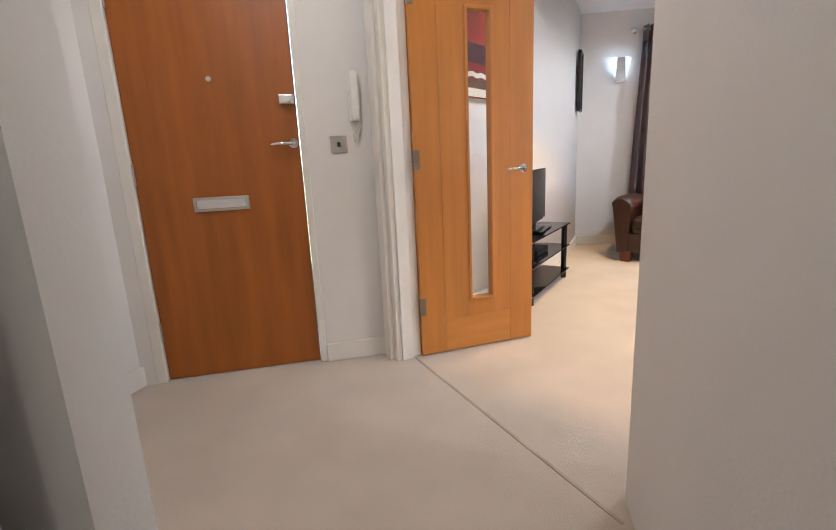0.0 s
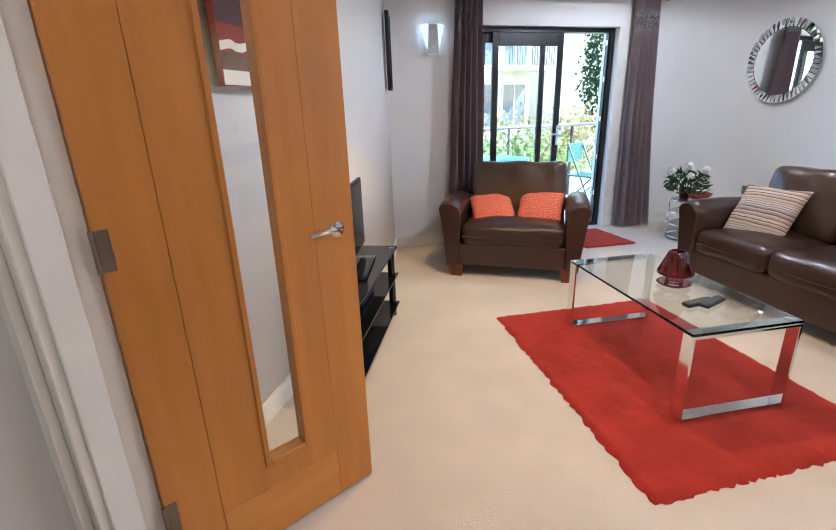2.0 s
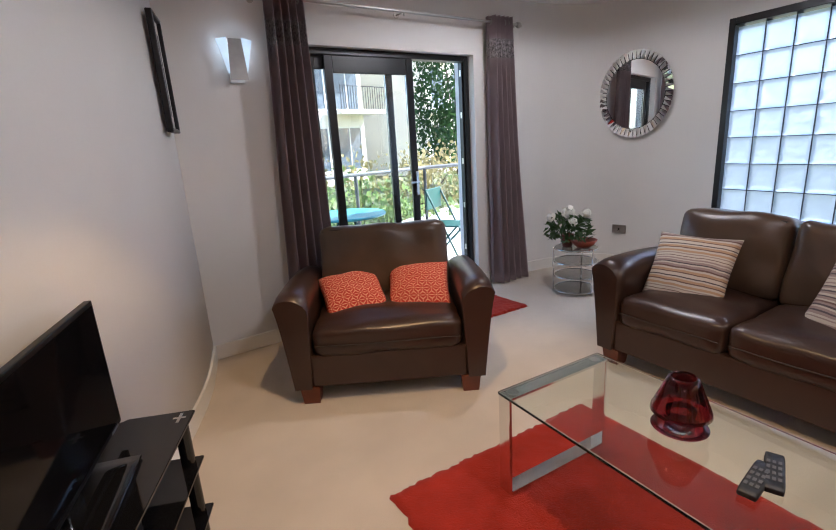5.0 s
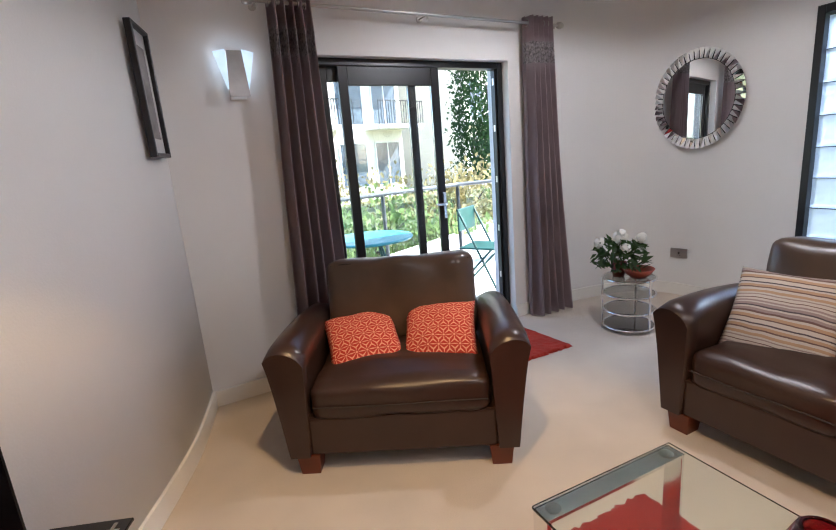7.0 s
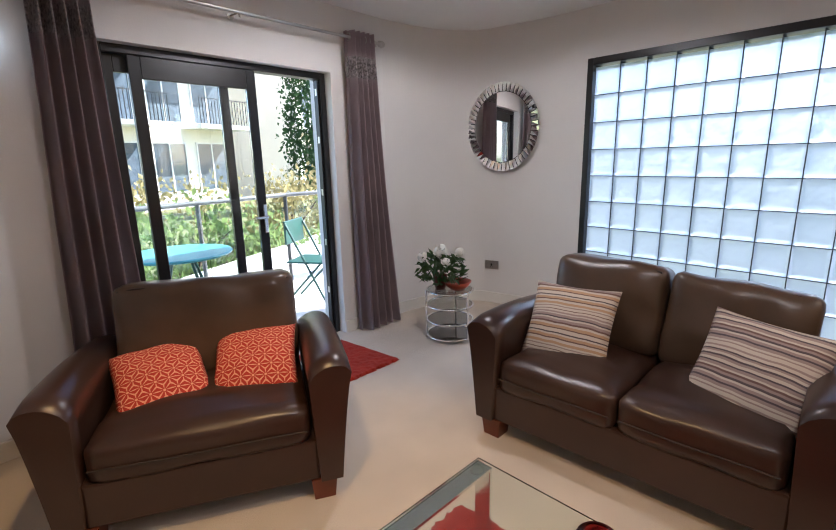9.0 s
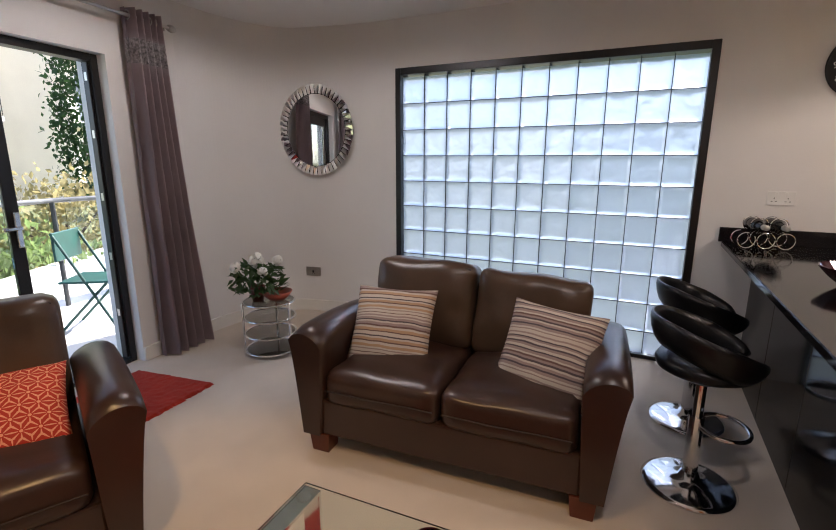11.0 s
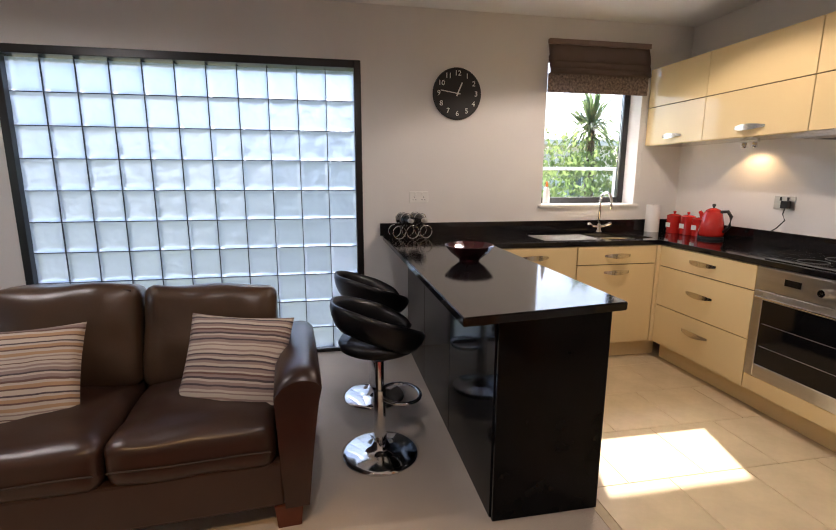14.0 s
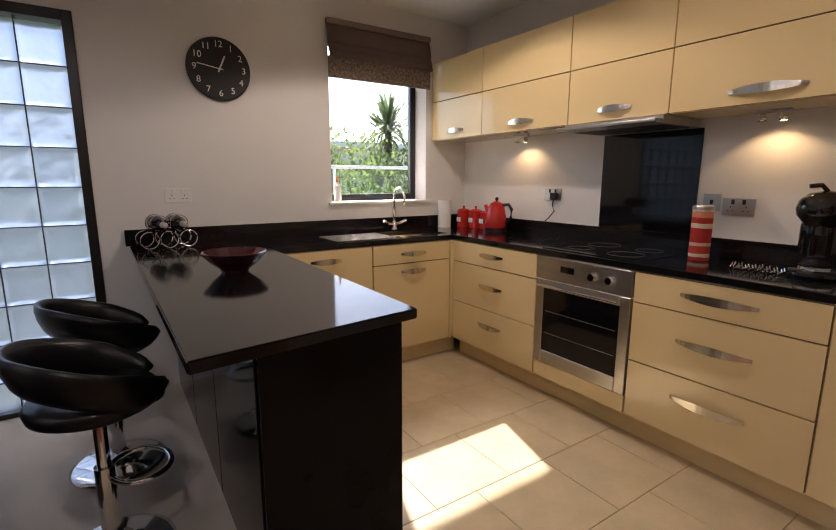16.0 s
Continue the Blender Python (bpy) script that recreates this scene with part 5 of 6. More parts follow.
WARM = glow("warm_bulb", (1.0, 0.72, 0.35), 12.0)
for x in (4.75, 3.22):
    ul = thing("under_cabinet_light", "small lit brass spotlight under the wall cabinet", "spotlight", pose(x, SOUTH + 0.10, WZ0))
    part("bar", box(-0.07, 0.07, -0.012, 0.012, -0.014, -0.0005, 0.003, 1), STEEL, ul)
    for s in (-1, 1):
        h = part("spot_head", lathe([(0.0, 0.0), (0.012, 0.0), (0.022, -0.035), (0.019, -0.035), (0.010, -0.006), (0.0, -0.006)], 18), CHROME, ul, smooth=True)
        h.matrix_local = pose(s * 0.04, 0, -0.0145)
    part("bulb", rod((-0.04, 0, -0.048), (-0.04, 0, -0.044), 0.014, 14), WARM, ul, "glowing warm bulb")
    lamp("spot_bulb", "SPOT", look((x, SOUTH + 0.13, WZ0 - 0.06), (x, SOUTH + 0.02, 1.2)), 0.9, (1.0, 0.66, 0.30), spot=120, size=0.02)

# kitchen window with blind
kw = thing("window_3", "black framed kitchen window in a white reveal", "window", pose(EAST, KW_Y0, 0), kind="structure")
KW = KW_Y1 - KW_Y0
bm = bmesh.new()
for a in ((0, 0.05, KW_Z0, KW_Z1), (KW - 0.05, KW, KW_Z0, KW_Z1), (0.05, KW - 0.05, KW_Z0, KW_Z0 + 0.05), (0.05, KW - 0.05, KW_Z1 - 0.05, KW_Z1)):
    box(0.15, 0.20, a[0], a[1], a[2], a[3], 0.003, 1, bm)
part("frame", bm, FRAME_BLACK, kw, "black painted frame")
pn = part("pane", box(0.172, 0.178, 0.051, KW - 0.051, KW_Z0 + 0.051, KW_Z1 - 0.051), CLEAR, kw)
part("sill", box(-0.03, 0.148, -0.03, KW + 0.03, KW_Z0 - 0.022, KW_Z0 - 0.001, 0.005, 2), TRIM, kw, "white painted sill")
bl = thing("roman_blind", "taupe roman blind half raised, patterned hem", "blind", pose(EAST - 0.012, KW_Y0 - 0.012, 0))
BW = KW + 0.03
part("head_rail", box(-0.035, -0.001, 0, BW, 2.335, 2.37, 0.003, 1), BLIND, bl)
for k, (z0, z1) in enumerate(((2.20, 2.334), (2.155, 2.23), (2.115, 2.185))):
    bm = bmesh.new()
    n, grid = 12, []
    for i in range(n + 1):
        z = z1 + (z0 - z1) * i / n
        x = -0.012 - 0.012 * k - 0.028 * math.sin(math.pi * 0.5 * i / n) * (1 if i < n else 0.6)
        grid.append([bm.verts.new((x + 0.004 * noise.noise(Vector((j * 0.5, z * 9, k))), BW * j / 16, z + 0.006 * noise.noise(Vector((j * 0.4, k, 2))))) for j in range(17)])
    for a, b in zip(grid, grid[1:]):
        for j in range(16):
            bm.faces.new((a[j], a[j + 1], b[j + 1], b[j]))
    bmesh.ops.solidify(bm, geom=bm.faces[:], thickness=0.004)
    part("fold", bm, BLIND, bl, smooth=True)
part("hem", box(-0.036, -0.020, 0.002, BW - 0.002, 1.985, 2.125, 0.006, 2), BLIND_BAND, bl, "patterned hem band")
part("cord", tube([(-0.02, 0.0 - 0.006, 2.33 - 0.98 * i / 6) for i in range(7)], 0.0015, 6), WHITE, bl)

# things on the worktop
wr = thing("wine_rack", "chrome wire wine rack holding dark bottles", "wine rack", pose(5.30, 4.42, WT1, 0, 0, 8))
for k in range(3):
    for z, dy in ((0.053, 0.0), (0.143, 0.045)):
        if z > 0.1 and k == 2:
            continue
        y = -0.10 + 0.10 * k + dy
        for x in (-0.06, 0.06):
            part("hoop", tube([(x, y + 0.046 * math.cos(a), z + 0.046 * math.sin(a)) for a in (i * math.pi / 10 for i in range(20))], 0.003, 6, True), CHROME, wr)
        part("rail", rod((-0.06, y, z - 0.048), (0.06, y, z - 0.048), 0.003, 6), CHROME, wr)
for k in range(2):
    wb = thing("wine_bottle", "dark glass wine bottle lying in the rack", "bottle", pose(5.30, 4.42, WT1, 0, 0, 8) @ pose(0.11, -0.055 + 0.10 * k, 0.143, 0, -90, 0), group="wine bottles")
    part("body", lathe([(0.0, 0.0), (0.036, 0.0), (0.038, 0.01), (0.038, 0.17), (0.015, 0.215), (0.014, 0.28), (0.0, 0.28)], 20), BLACK_GLOSS, wb, smooth=True)
    part("capsule", lathe([(0.0, 0.284), (0.0152, 0.284), (0.0152, 0.235), (0.0145, 0.235)], 16), STEEL, wb, smooth=True)
fb = solo("fruit_bowl", lathe([(0.0, 0.0), (0.055, 0.0), (0.06, 0.012), (0.10, 0.045), (0.135, 0.085), (0.130, 0.088), (0.095, 0.052), (0.05, 0.02), (0.0, 0.016)], 12), mat("smoked_bowl_glass", (0.022, 0.007, 0.006), 0.06, coat=0.5), "faceted dark red glass bowl on the breakfast bar", "bowl", pose(4.36, 4.26, WT1))
fb.data.materials[0] = mat("plum_glass", (0.055, 0.012, 0.016), 0.05, coat=0.6)
for k, (x, y, h) in enumerate(((5.30, 2.245, 0.135), (5.185, 2.215, 0.135), (5.07, 2.205, 0.125))):
    cn = thing("canister", "red enamel storage canister with a lid on the worktop", "canister", pose(x, y, WT1), group="red canisters")
    part("body", lathe([(0.0, 0.0), (0.05, 0.0), (0.053, 0.004), (0.053, h), (0.0, h)], 28), RED_GLOSS, cn, smooth=False)
    part("lid", lathe([(0.0, h + 0.022), (0.03, h + 0.018), (0.054, h + 0.008), (0.055, h + 0.0005), (0.0, h + 0.0005)], 28), RED_GLOSS, cn, smooth=True)
    part("knob", lathe([(0.0, h + 0.044), (0.010, h + 0.042), (0.012, h + 0.034), (0.006, h + 0.022), (0.0, h + 0.021)], 16), RED_GLOSS, cn, smooth=True)
    part("label", box(-0.024, 0.024, 0.0532, 0.0545, 0.05, 0.085), WHITE, cn)
kt = thing("kettle", "red enamel kettle with a black handle and base", "kettle", pose(4.93, 2.23, WT1, 0, 0, 20))
part("base", lathe([(0.0, 0.0), (0.085, 0.0), (0.085, 0.016), (0.078, 0.02), (0.0, 0.02)], 28), BLACK_MATT, kt)
part("body", lathe([(0.0, 0.021), (0.082, 0.021), (0.084, 0.04), (0.076, 0.12), (0.060, 0.19), (0.05, 0.205), (0.0, 0.205)], 32), RED_GLOSS, kt, smooth=True)
part("lid", lathe([(0.0, 0.228), (0.02, 0.225), (0.046, 0.212), (0.050, 0.2055), (0.0, 0.2055)], 28), RED_GLOSS, kt, smooth=True)
part("lid_knob", lathe([(0.0, 0.258), (0.012, 0.254), (0.013, 0.244), (0.006, 0.228), (0.0, 0.227)], 16), BLACK_MATT, kt, smooth=True)
part("handle", tube([(-0.055, 0, 0.200), (-0.10, 0, 0.205), (-0.125, 0, 0.17), (-0.12, 0, 0.10), (-0.082, 0, 0.055)], 0.012, 10), BLACK_MATT, kt, smooth=True)
part("spout", rod((0.06, 0, 0.15), (0.095, 0, 0.195), 0.02, 12, r2=0.012), RED_GLOSS, kt)
pr = thing("paper_towel_roll", "white paper towel roll standing in the corner", "paper towel", pose(5.41, 2.36, WT1))
part("roll", lathe([(0.02, 0.0), (0.055, 0.0), (0.055, 0.22), (0.02, 0.22)], 28), PAPER, pr, smooth=False)
part("core", lathe([(0.018, 0.0), (0.0195, 0.0), (0.0195, 0.22), (0.018, 0.22)], 20), BLIND, pr)
tn = thing("patterned_tin", "tall red and cream patterned tin on the worktop", "tin", pose(3.43, 2.27, WT1))
TIN_BANDS = [(0.0, (0.45, 0.03, 0.02)), (0.12, (0.75, 0.60, 0.45)), (0.2, (0.45, 0.03, 0.02)), (0.3, (0.70, 0.25, 0.15)), (0.4, (0.78, 0.66, 0.5)), (0.48, (0.45, 0.03, 0.02)), (0.6, (0.75, 0.6, 0.45)), (0.66, (0.5, 0.05, 0.03)), (0.8, (0.72, 0.5, 0.4)), (0.86, (0.45, 0.03, 0.02))]
part("body", lathe([(0.0, 0.0), (0.046, 0.0), (0.046, 0.245), (0.0, 0.245)], 28), striped("tin_print", TIN_BANDS, 2, 3.6), tn)
part("lid", lathe([(0.0, 0.267), (0.044, 0.265), (0.048, 0.258), (0.048, 0.2455), (0.0, 0.2455)], 28), STEEL, tn)
cm = thing("coffee_machine", "round black capsule coffee machine on the worktop", "coffee machine", pose(2.95, 2.33, WT1, 0, 0, 15) @ Matrix.Scale(0.92, 4))
part("base", lathe([(0.0, 0.0), (0.10, 0.0), (0.105, 0.01), (0.095, 0.035), (0.0, 0.035)], 28), BLACK_GLOSS, cm, smooth=True)
part("column", soft(0.15, 0.12, 0.24, 0.8, 8, m=pose(0, -0.05, 0.15)), BLACK_GLOSS, cm, smooth=True)
part("head", lathe([(0.0, 0.215), (0.06, 0.225), (0.095, 0.27), (0.10, 0.30), (0.09, 0.335), (0.06, 0.365), (0.0, 0.38)], 30), BLACK_GLOSS, cm, smooth=True)
part("spout", rod((0, 0.045, 0.19), (0, 0.045, 0.24), 0.02, 14), BLACK_MATT, cm)
part("lever", tube([(0, 0.0, 0.375), (0.02, 0.02, 0.40), (0.06, 0.03, 0.395)], 0.010, 8), BLACK_MATT, cm)
part("drip_tray", lathe([(0.0, 0.036), (0.07, 0.036), (0.07, 0.05), (0.0, 0.05)], 24), CHROME, cm)
cr = thing("coffee_capsule_rack", "twisted wire rack lying on the worktop", "wire rack", pose(3.13, 2.38, WT1))
for k in range(2):
    part("wire", tube([(-0.10 + 0.2 * i / 40, 0.03 * k + 0.012 * math.cos(i * 1.2), 0.016 + 0.012 * math.sin(i * 1.2)) for i in range(41)], 0.0025, 6), CHROME, cr)
wall_switch("wall_socket", pose(4.52, SOUTH, 1.19, 0, 0, 180), (0.146, 0.086), 0.025, 2, "steel double socket with a black plug", STEEL, 1)
pg = thing("plug", "black plug with a hanging flex in the socket", "plug", pose(4.49, SOUTH + 0.012, 1.18))
part("body", box(-0.024, 0.024, 0.0005, 0.035, -0.024, 0.024, 0.006, 2), BLACK_MATT, pg)
part("flex", tube([(0, 0.02, -0.024), (0.0, 0.03, -0.06), (-0.02, 0.03, -0.10), (0.03, 0.03, -0.155), (0.06, 0.03, -0.175)], 0.004, 8), BLACK_MATT, pg)
wall_switch("wall_socket", pose(3.355, SOUTH, 1.16, 0, 0, 180), (0.146, 0.086), 0.025, 2, "steel double socket on the kitchen wall", STEEL, 2)
wall_switch("cooker_switch", pose(3.48, SOUTH, 1.18, 0, 0, 180), (0.086, 0.086), 0.0, 1, "steel cooker switch on the kitchen wall", STEEL)
# washing-up things on the sill
wu = thing("washing_up_bottle", "orange capped washing-up bottle on the window sill", "bottle", pose(EAST + 0.07, 3.24, KW_Z0 - 0.001))
part("body", lathe([(0.0, 0.0), (0.026, 0.0), (0.028, 0.02), (0.026, 0.10), (0.014, 0.14), (0.0, 0.14)], 18), WHITE, wu, smooth=True)
part("cap", lathe([(0.0, 0.185), (0.008, 0.18), (0.012, 0.141), (0.0, 0.141)], 14), mat("orange_plastic", (0.75, 0.20, 0.03), 0.4), wu, smooth=True)


# ---- bar stools ----
def stool(m):
    ob = thing("bar_stool", "black leatherette bar stool on a chrome pedestal", "bar stool", m, group="bar stools")
    part("base", lathe([(0.0, 0.0), (0.19, 0.0), (0.192, 0.008), (0.17, 0.018), (0.10, 0.030), (0.045, 0.045), (0.034, 0.07), (0.0, 0.07)], 48), CHROME, ob, "polished chrome disc base", True)
    part("column", rod((0, 0, 0.06), (0, 0, 0.34), 0.031, 24), CHROME, ob)
    part("gas_lift", rod((0, 0, 0.34), (0, 0, 0.535), 0.021, 20), CHROME, ob)
    fr = [(0.03, 0, 0.30)] + [(0.105 + 0.095 * math.cos(a), 0.115 * math.sin(a), 0.30) for a in (math.pi - k * 2 * math.pi / 24 for k in range(25))]
    part("footrest", tube(fr, 0.010, 10), CHROME, ob, "chrome ring footrest", True)
    part("mount", lathe([(0.0, 0.50), (0.05, 0.50), (0.10, 0.535), (0.10, 0.545), (0.0, 0.545)], 24), BLACK_MATT, ob)
    part("seat", lathe([(0.0, 0.546), (0.15, 0.546), (0.185, 0.565), (0.192, 0.59), (0.178, 0.612), (0.10, 0.606), (0.0, 0.600)], 36), BLACK_LEATHER, ob, "round padded seat", True)
    bm = bmesh.new()
    n, rows = 48, []
    for k in range(n + 1):
        a = math.pi + (k / n - 0.5) * 2 * math.pi * 0.86
        e = 1 - abs(2 * k / n - 1)
        rise = 0.115 * (1 - math.cos(math.pi * min(1, e * 1.15))) / 2
        thick, hgt = 0.020, 0.055 * min(1, e * 3.5) ** 0.5 + 0.012
        c = Vector((0.200 * math.cos(a), 0.200 * math.sin(a), 0.600 + rise + 0.012))
        out = Vector((math.cos(a), math.sin(a), 0))
        rows.append([bm.verts.new(c + out * thick * math.cos(t) + Vector((0, 0, 1)) * hgt * math.sin(t) + out * 0.25 * hgt * math.sin(t)) for t in (j * math.pi / 5 for j in range(10))])
    for a, b in zip(rows, rows[1:]):
        for j in range(10):
            bm.faces.new((a[j], a[(j + 1) % 10], b[(j + 1) % 10], b[j]))
    bm.faces.new(rows[0]), bm.faces.new(rows[-1])
    part("back_rim", bm, BLACK_LEATHER, ob, "wrapped curved backrest", True)
    return ob


first = stool(pose(4.07, 4.785, 0, 0, 0, -80))
copy_thing(first, pose(4.69, 4.755, 0, 0, 0, -80))

# ---- added ceiling lamps, out of view ----
for x, y, e, blue, spread in UNSEEN_SPOTS:
    cl = thing("ceiling_spotlight", "small recessed ceiling spotlight with a steel rim, added out of view", "spotlight", pose(x, y, HEIGHT), group="ceiling spotlights")
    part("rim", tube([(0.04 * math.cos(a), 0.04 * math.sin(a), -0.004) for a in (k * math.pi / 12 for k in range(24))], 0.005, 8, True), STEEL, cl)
    part("bulb", rod((0, 0, -0.006), (0, 0, -0.001), 0.034, 20), WARM, cl, "lit warm bulb of the added spotlight")
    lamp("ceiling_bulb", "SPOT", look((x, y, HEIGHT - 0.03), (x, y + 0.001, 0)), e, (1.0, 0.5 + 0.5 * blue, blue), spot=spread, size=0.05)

# ---- outside ----
solo("ground", box(-400, 400, -400, 400, -0.6, -0.5), GROUND, "grass and planted ground around the flats", "ground", kind="structure")
solo("pavement", prism([(1.0, 8.42), (7.6, 8.9), (9.5, 9.0), (7.0, 13.5), (1.0, 10.0)], -0.12, -0.03), PAVING, "pale paved terrace outside the doors", "terrace", kind="structure")
solo("pavement", box(5.76, 8.4, 0.5, 4.6, -0.12, -0.03), PAVING, "pale paved terrace outside the kitchen", "terrace", kind="structure")


def balustrade(points, label, base=-0.03, metal=STEEL):
    ob = thing("balustrade", label, "balustrade", pose(0, 0, base))
    for (x0, y0), (x1, y1) in zip(points, points[1:]):
        p, q = Vector((x0, y0, 0)), Vector((x1, y1, 0))
        n = max(1, round((q - p).length / 1.3))
        part("rail", rod(p + Vector((0, 0, 1.06)), q + Vector((0, 0, 1.06)), 0.024, 12), metal, ob)
        for k in range(n + 1):
            c = p.lerp(q, k / n)
            part("post", rod(c, c + Vector((0, 0, 1.04)), 0.022, 10), metal, ob)
            if k < n:
                a, b = p.lerp(q, (k + 0.06) / n), p.lerp(q, (k + 0.94) / n)
                d = (b - a).normalized()
                s = Vector((-d.y, d.x, 0)) * 0.005
                bm = prism([(v.x, v.y) for v in (a + s, b + s, b - s, a - s)], 0.08, 0.98)
                part("glass_panel", bm, TABLE_GLASS, ob)
    return ob


balustrade([(1.2, 9.5), (4.45, 10.25), (6.2, 10.2), (8.5, 11.5)], "grey steel and glass balustrade round the terrace", -0.03, mat("dark_grey_rail", (0.13, 0.14, 0.14), 0.4, 0.3))
solo("garden_wall", box(8.18, 8.42, -3.0, 4.9, -0.5, 0.40, 0.01, 1), RENDERED, "low pale garden wall carrying a railing", "garden wall", kind="structure")
balustrade([(8.3, -2.8), (8.3, 4.5)], "white railing with glass panels on the garden wall", 0.40, WHITE)


# unseen overhang, added so its shadow trims the sun patch on the kitchen floor
solo("balcony_slab", box(5.76, 6.37, 1.6, 4.4, 2.60, 2.80, 0.01, 1), RENDERED, "pale rendered slab, unseen, added to trim the kitchen sun patch", "balcony", kind="structure")


def apartment_block(m, wide, storeys, label, material, bays):
    """Rendered flats: storeys with window openings, glazed doors, balconies and a flat roof with eaves."""
    ob = thing("apartment_building", label, "building", m)
    sh = 2.9
    part("wall", box(0, wide, 0, 9, -0.5, storeys * sh), material, ob)
    part("roof", box(-0.4, wide + 0.4, -0.5, 9.4, storeys * sh, storeys * sh + 0.28), WHITE, ob, "white projecting flat roof")
    for s in range(storeys):
        for b in range(bays):
            x = wide * (b + 0.5) / bays
            z = s * sh + 0.15
            wn_ = part("window", frame_ring(x - 0.8, x + 0.8, z, z + 2.15, -0.06, -0.002, 0.07), WHITE, ob)
            part("pane", box(x - 0.73, x + 0.73, -0.03, -0.004, z + 0.07, z + 2.08), FAR_GLASS, wn_)
            part("mullion", box(x - 0.03, x + 0.03, -0.055, -0.031, z + 0.07, z + 2.08), WHITE, wn_)
            if s and b % 2 == 0:
                bc = part("balcony", box(x - 1.4, x + 1.4, -1.3, -0.061, z - 0.22, z - 0.04), WHITE, ob, "white balcony slab")
                bm = box(x - 1.4, x + 1.4, -1.3, -1.26, z + 0.98, z + 1.02)
                for k in range(19):
                    xx = x - 1.38 + 2.76 * k / 18
                    box(xx - 0.012, xx + 0.012, -1.29, -1.27, z - 0.04, z + 0.98, bm=bm)
                part("railing", bm, FRAME_BLACK, bc, "thin dark railing")
    return ob


apartment_block(pose(1.0, 24.5, 0, 0, 0, 20), 10.5, 4, "cream rendered block of flats with balconies", RENDERED, 5)
apartment_block(pose(14.5, 28.0, 0, 0, 0, 30), 13, 4, "cream rendered block of flats with balconies", RENDERED, 5)
apartment_block(pose(25.0, 8.0, 0, 0, 0, -90), 18, 1, "pale rendered block of flats beyond the hedge", RENDERED, 5)


def leaf_mass(name, m, size, count, leaf, material, label, category, seed, trunk=0.0, kind=""):
    """Foliage of many small leaves gathered in clumps, with gaps and a ragged outline."""
    rnd = random.Random(seed)
    verts, faces = [], []
    clumps = [(Vector((rnd.uniform(-1, 1), rnd.uniform(-1, 1), rnd.uniform(0, 1))), rnd.uniform(0.25, 0.5)) for _ in range(26)]
    for k in range(count):
        c, r = rnd.choice(clumps)
        d = Vector((rnd.gauss(0, 0.5), rnd.gauss(0, 0.5), rnd.gauss(0, 0.35))) * r
        p = c + d
        p = Vector((p.x * size[0] / 2, p.y * size[1] / 2, trunk + max(0.02, p.z) * size[2]))
        q = Euler((rnd.uniform(0, 6), rnd.uniform(0, 6), rnd.uniform(0, 6))).to_matrix()
        s = leaf * rnd.uniform(0.6, 1.4)
        i = len(verts)
        verts += [tuple(p + q @ Vector(v) * s) for v in ((-0.5, 0, 0), (0, 0.3, 0.06), (0.5, 0, 0), (0, -0.3, 0.06))]
        faces.append((i, i + 1, i + 2, i + 3))
    me = bpy.data.meshes.new("crown")
    me.from_pydata(verts, [], faces)
    me.materials.append(material)
    ob = thing(name, label, category, m, kind=kind)
    cr_ = new("crown" if trunk else "foliage", me)
    cr_.parent = ob
    base = trunk if trunk else 0.0
    bm = rod((0, 0, -0.1), (0, 0, base + size[2] * 0.5), 0.09, 8, r2=0.03)
    for k in range(6):
        a = k * 1.05
        rod((0, 0, base + size[2] * 0.1 * (k % 3)), (size[0] * 0.3 * math.cos(a), size[1] * 0.3 * math.sin(a), base + size[2] * (0.35 + 0.08 * k)), 0.03, 6, bm, r2=0.008)
    part("trunk", bm, BARK, ob)
    return ob


for k, (x, y, sx, sy, sz, mt) in enumerate(((1.6, 12.2, 3.0, 1.6, 1.05, FOLIAGE), (4.2, 13.2, 3.2, 1.8, 1.1, FOLIAGE), (6.9, 14.8, 3.0, 1.8, 1.5, FOLIAGE_YELLOW), (9.6, 14.5, 3.2, 2.0, 1.2, FOLIAGE), (3.0, 16.5, 3.0, 1.8, 1.35, FOLIAGE_YELLOW), (12.5, 14.0, 3.4, 2.0, 1.6, FOLIAGE))):
    leaf_mass("shrub", pose(x, y, -0.5), (sx, sy, sz), 2600, 0.13, mt, "leafy garden shrub beyond the balustrade" if mt is FOLIAGE else "yellowing garden shrub beyond the balustrade", "shrub", 30 + k)
leaf_mass("tree", pose(12.6, 22.0, -0.5), (2.2, 2.2, 10.5), 15000, 0.17, FOLIAGE_DARK, "tall dark green conifer between the flats", "tree", 77, trunk=0.6)
for k in range(4):
    leaf_mass("shrub", pose(11.8 + 0.3 * (k % 2), -3.2 + 2.6 * k, -0.5), (2.4, 3.2, 2.25), 3600, 0.12, FOLIAGE, "clipped green hedge shrub beyond the terrace", "shrub", 50 + k)
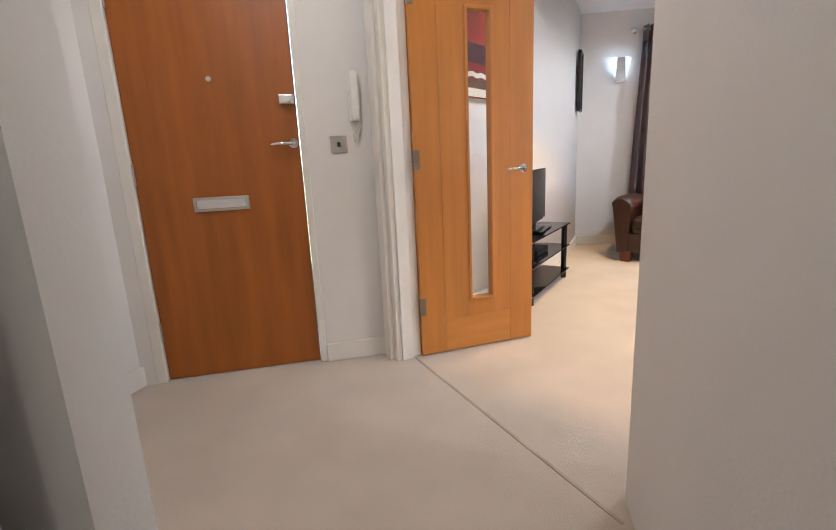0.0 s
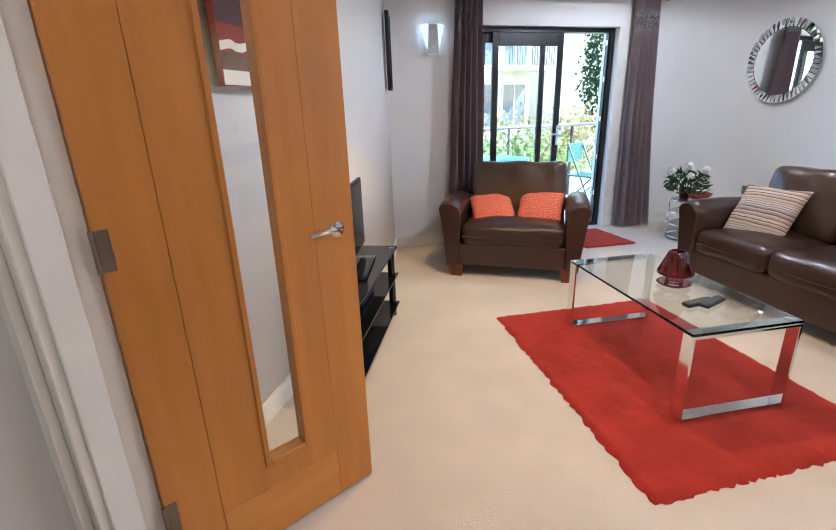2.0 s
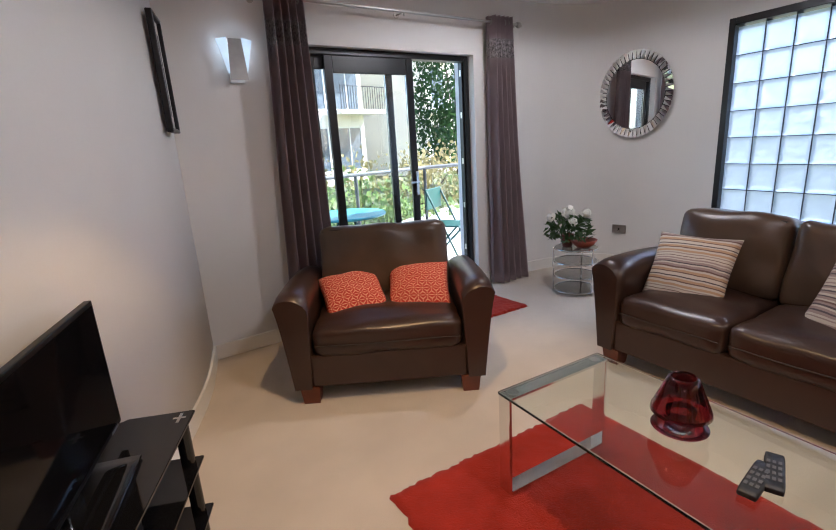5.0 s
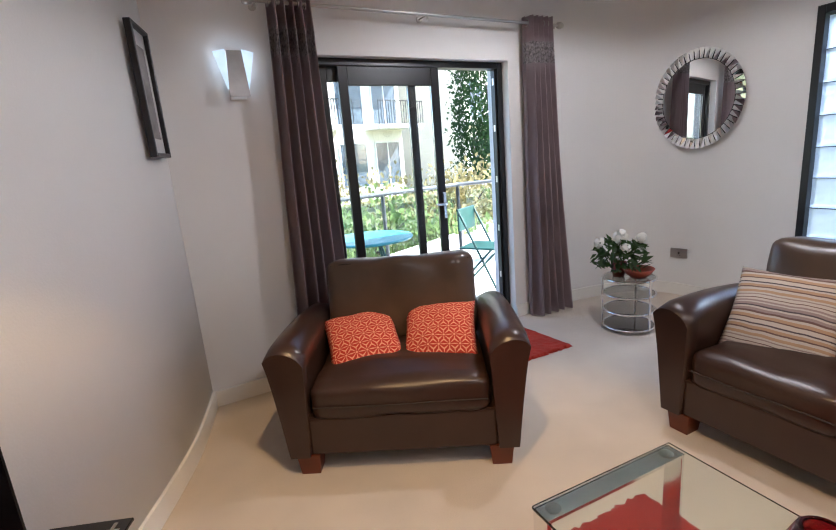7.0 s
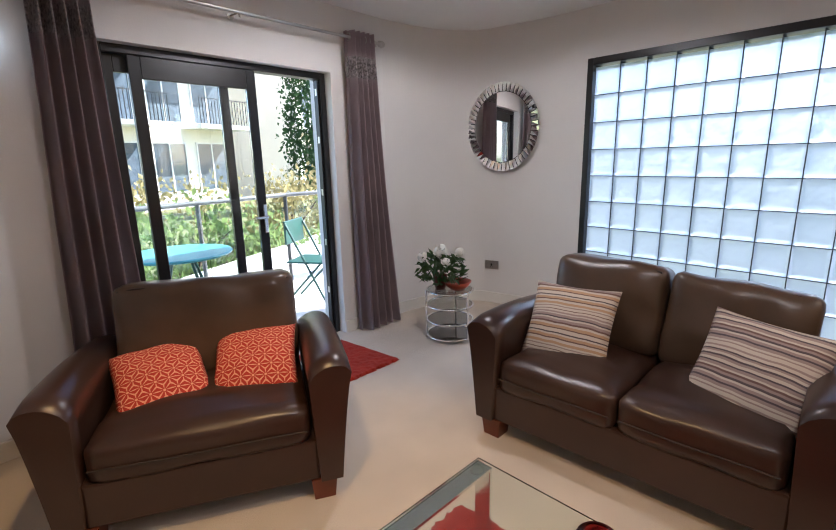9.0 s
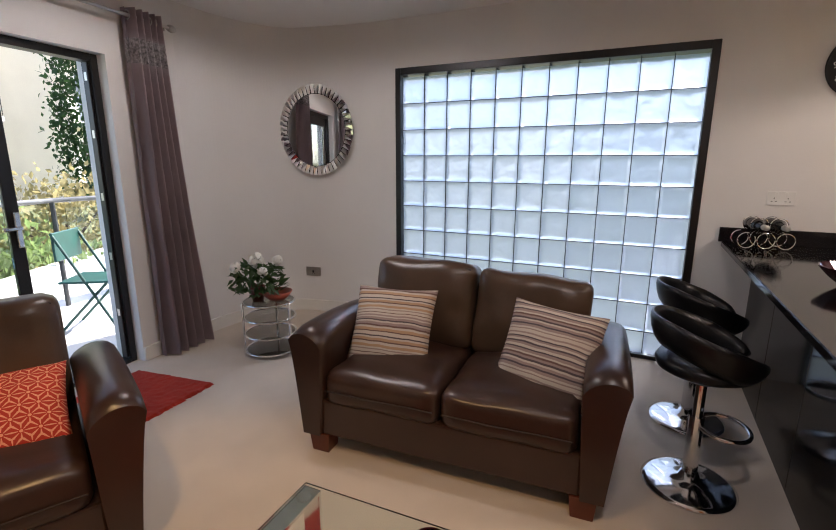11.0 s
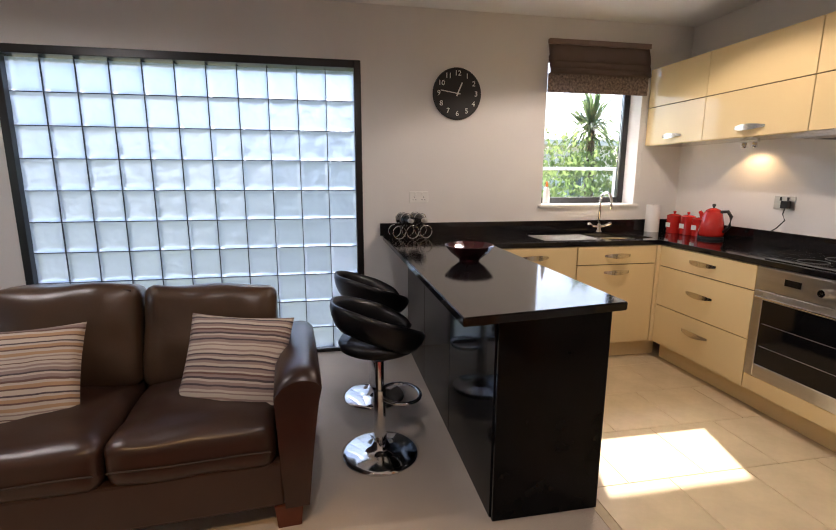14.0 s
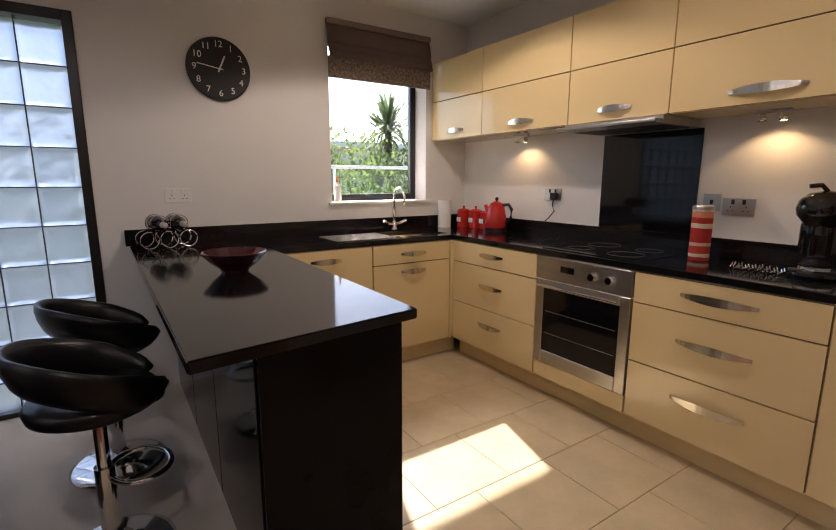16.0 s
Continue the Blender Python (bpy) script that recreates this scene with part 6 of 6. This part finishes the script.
# spiky palm beyond the kitchen
pm = thing("palm_tree", "spiky cordyline palm beyond the kitchen window", "palm tree", pose(13.2, -1.7, -0.5))
part("trunk", rod((0, 0, -0.05), (0.05, 0.05, 3.0), 0.13, 10, r2=0.09), BARK, pm)
rnd = random.Random(5)
bm = bmesh.new()
for k in range(150):
    a, el = rnd.uniform(0, 2 * math.pi), rnd.uniform(-0.5, 1.4)
    ln = rnd.uniform(0.9, 1.35)
    d = Vector((math.cos(a) * math.cos(el), math.sin(a) * math.cos(el), math.sin(el)))
    s = d.cross(Vector((0, 0, 1))).normalized() * 0.035
    c = Vector((0.05, 0.05, 3.0 + rnd.uniform(-0.15, 0.2)))
    mid, tip = c + d * ln * 0.6, c + d * ln + Vector((0, 0, -0.22 * ln))
    v = [bm.verts.new(x_) for x_ in (c + s * 0.5, c - s * 0.5, mid - s, mid + s, tip)]
    bm.faces.new((v[0], v[1], v[2], v[3])), bm.faces.new((v[3], v[2], v[4]))
part("crown", bm, PALM, pm, "sword-shaped leaves")
# terrace furniture
tbm = thing("garden_table", "round teal metal garden table on the terrace", "garden table", pose(2.95, 9.25, -0.03))
part("tabletop", lathe([(0.0, 0.70), (0.40, 0.70), (0.41, 0.715), (0.40, 0.725), (0.0, 0.725)], 36), mat("turquoise_top", (0.06, 0.33, 0.37), 0.3), tbm)
for k in range(4):
    a = k * math.pi / 2 + 0.4
    part("leg", rod((0.34 * math.cos(a), 0.34 * math.sin(a), 0), (0.1 * math.cos(a), 0.1 * math.sin(a), 0.70), 0.014, 8), TEAL, tbm)
gc = thing("garden_chair", "folding teal metal garden chair on the terrace", "garden chair", pose(4.25, 9.35, -0.03, 0, 0, 35))
part("seat", box(-0.2, 0.2, -0.2, 0.2, 0.43, 0.45, 0.006, 1), TEAL, gc)
part("backrest", box(-0.2, 0.2, 0.18, 0.20, 0.62, 0.86, 0.006, 1), TEAL, gc)
for s in (-1, 1):
    part("leg", rod((s * 0.19, -0.22, 0), (s * 0.19, 0.2, 0.86), 0.012, 8), TEAL, gc)
    part("leg", rod((s * 0.17, 0.25, 0), (s * 0.17, -0.18, 0.45), 0.012, 8), TEAL, gc)

# ---- kitchen floor tiles ----
kf = solo("floor_kitchen", box(1.98, 5.02, 2.55, 3.96, 0.0004, 0.003), GROUT, "beige ceramic tiled kitchen floor", "tiled floor", kind="structure")
TS = 0.40
tile_me = bpy.data.meshes.new("tile")
bm = box(-TS / 2 + 0.0012, TS / 2 - 0.0012, -TS / 2 + 0.0012, TS / 2 - 0.0012, 0.0, 0.006, 0.0015, 1)
bm.to_mesh(tile_me)
bm.free()
tile_me.materials.append(TILE)
for i in range(8):
    for j in range(4):
        x, y = 2.22 + i * TS, 2.72 + j * TS - (0.2 if i % 2 else 0.0)
        if y + TS / 2 > 3.97 + 0.01 and y - TS / 2 > 3.9:
            continue
        ob = new("tile", tile_me)
        ob.parent = kf
        ob.location = (x, y, 0.0032)
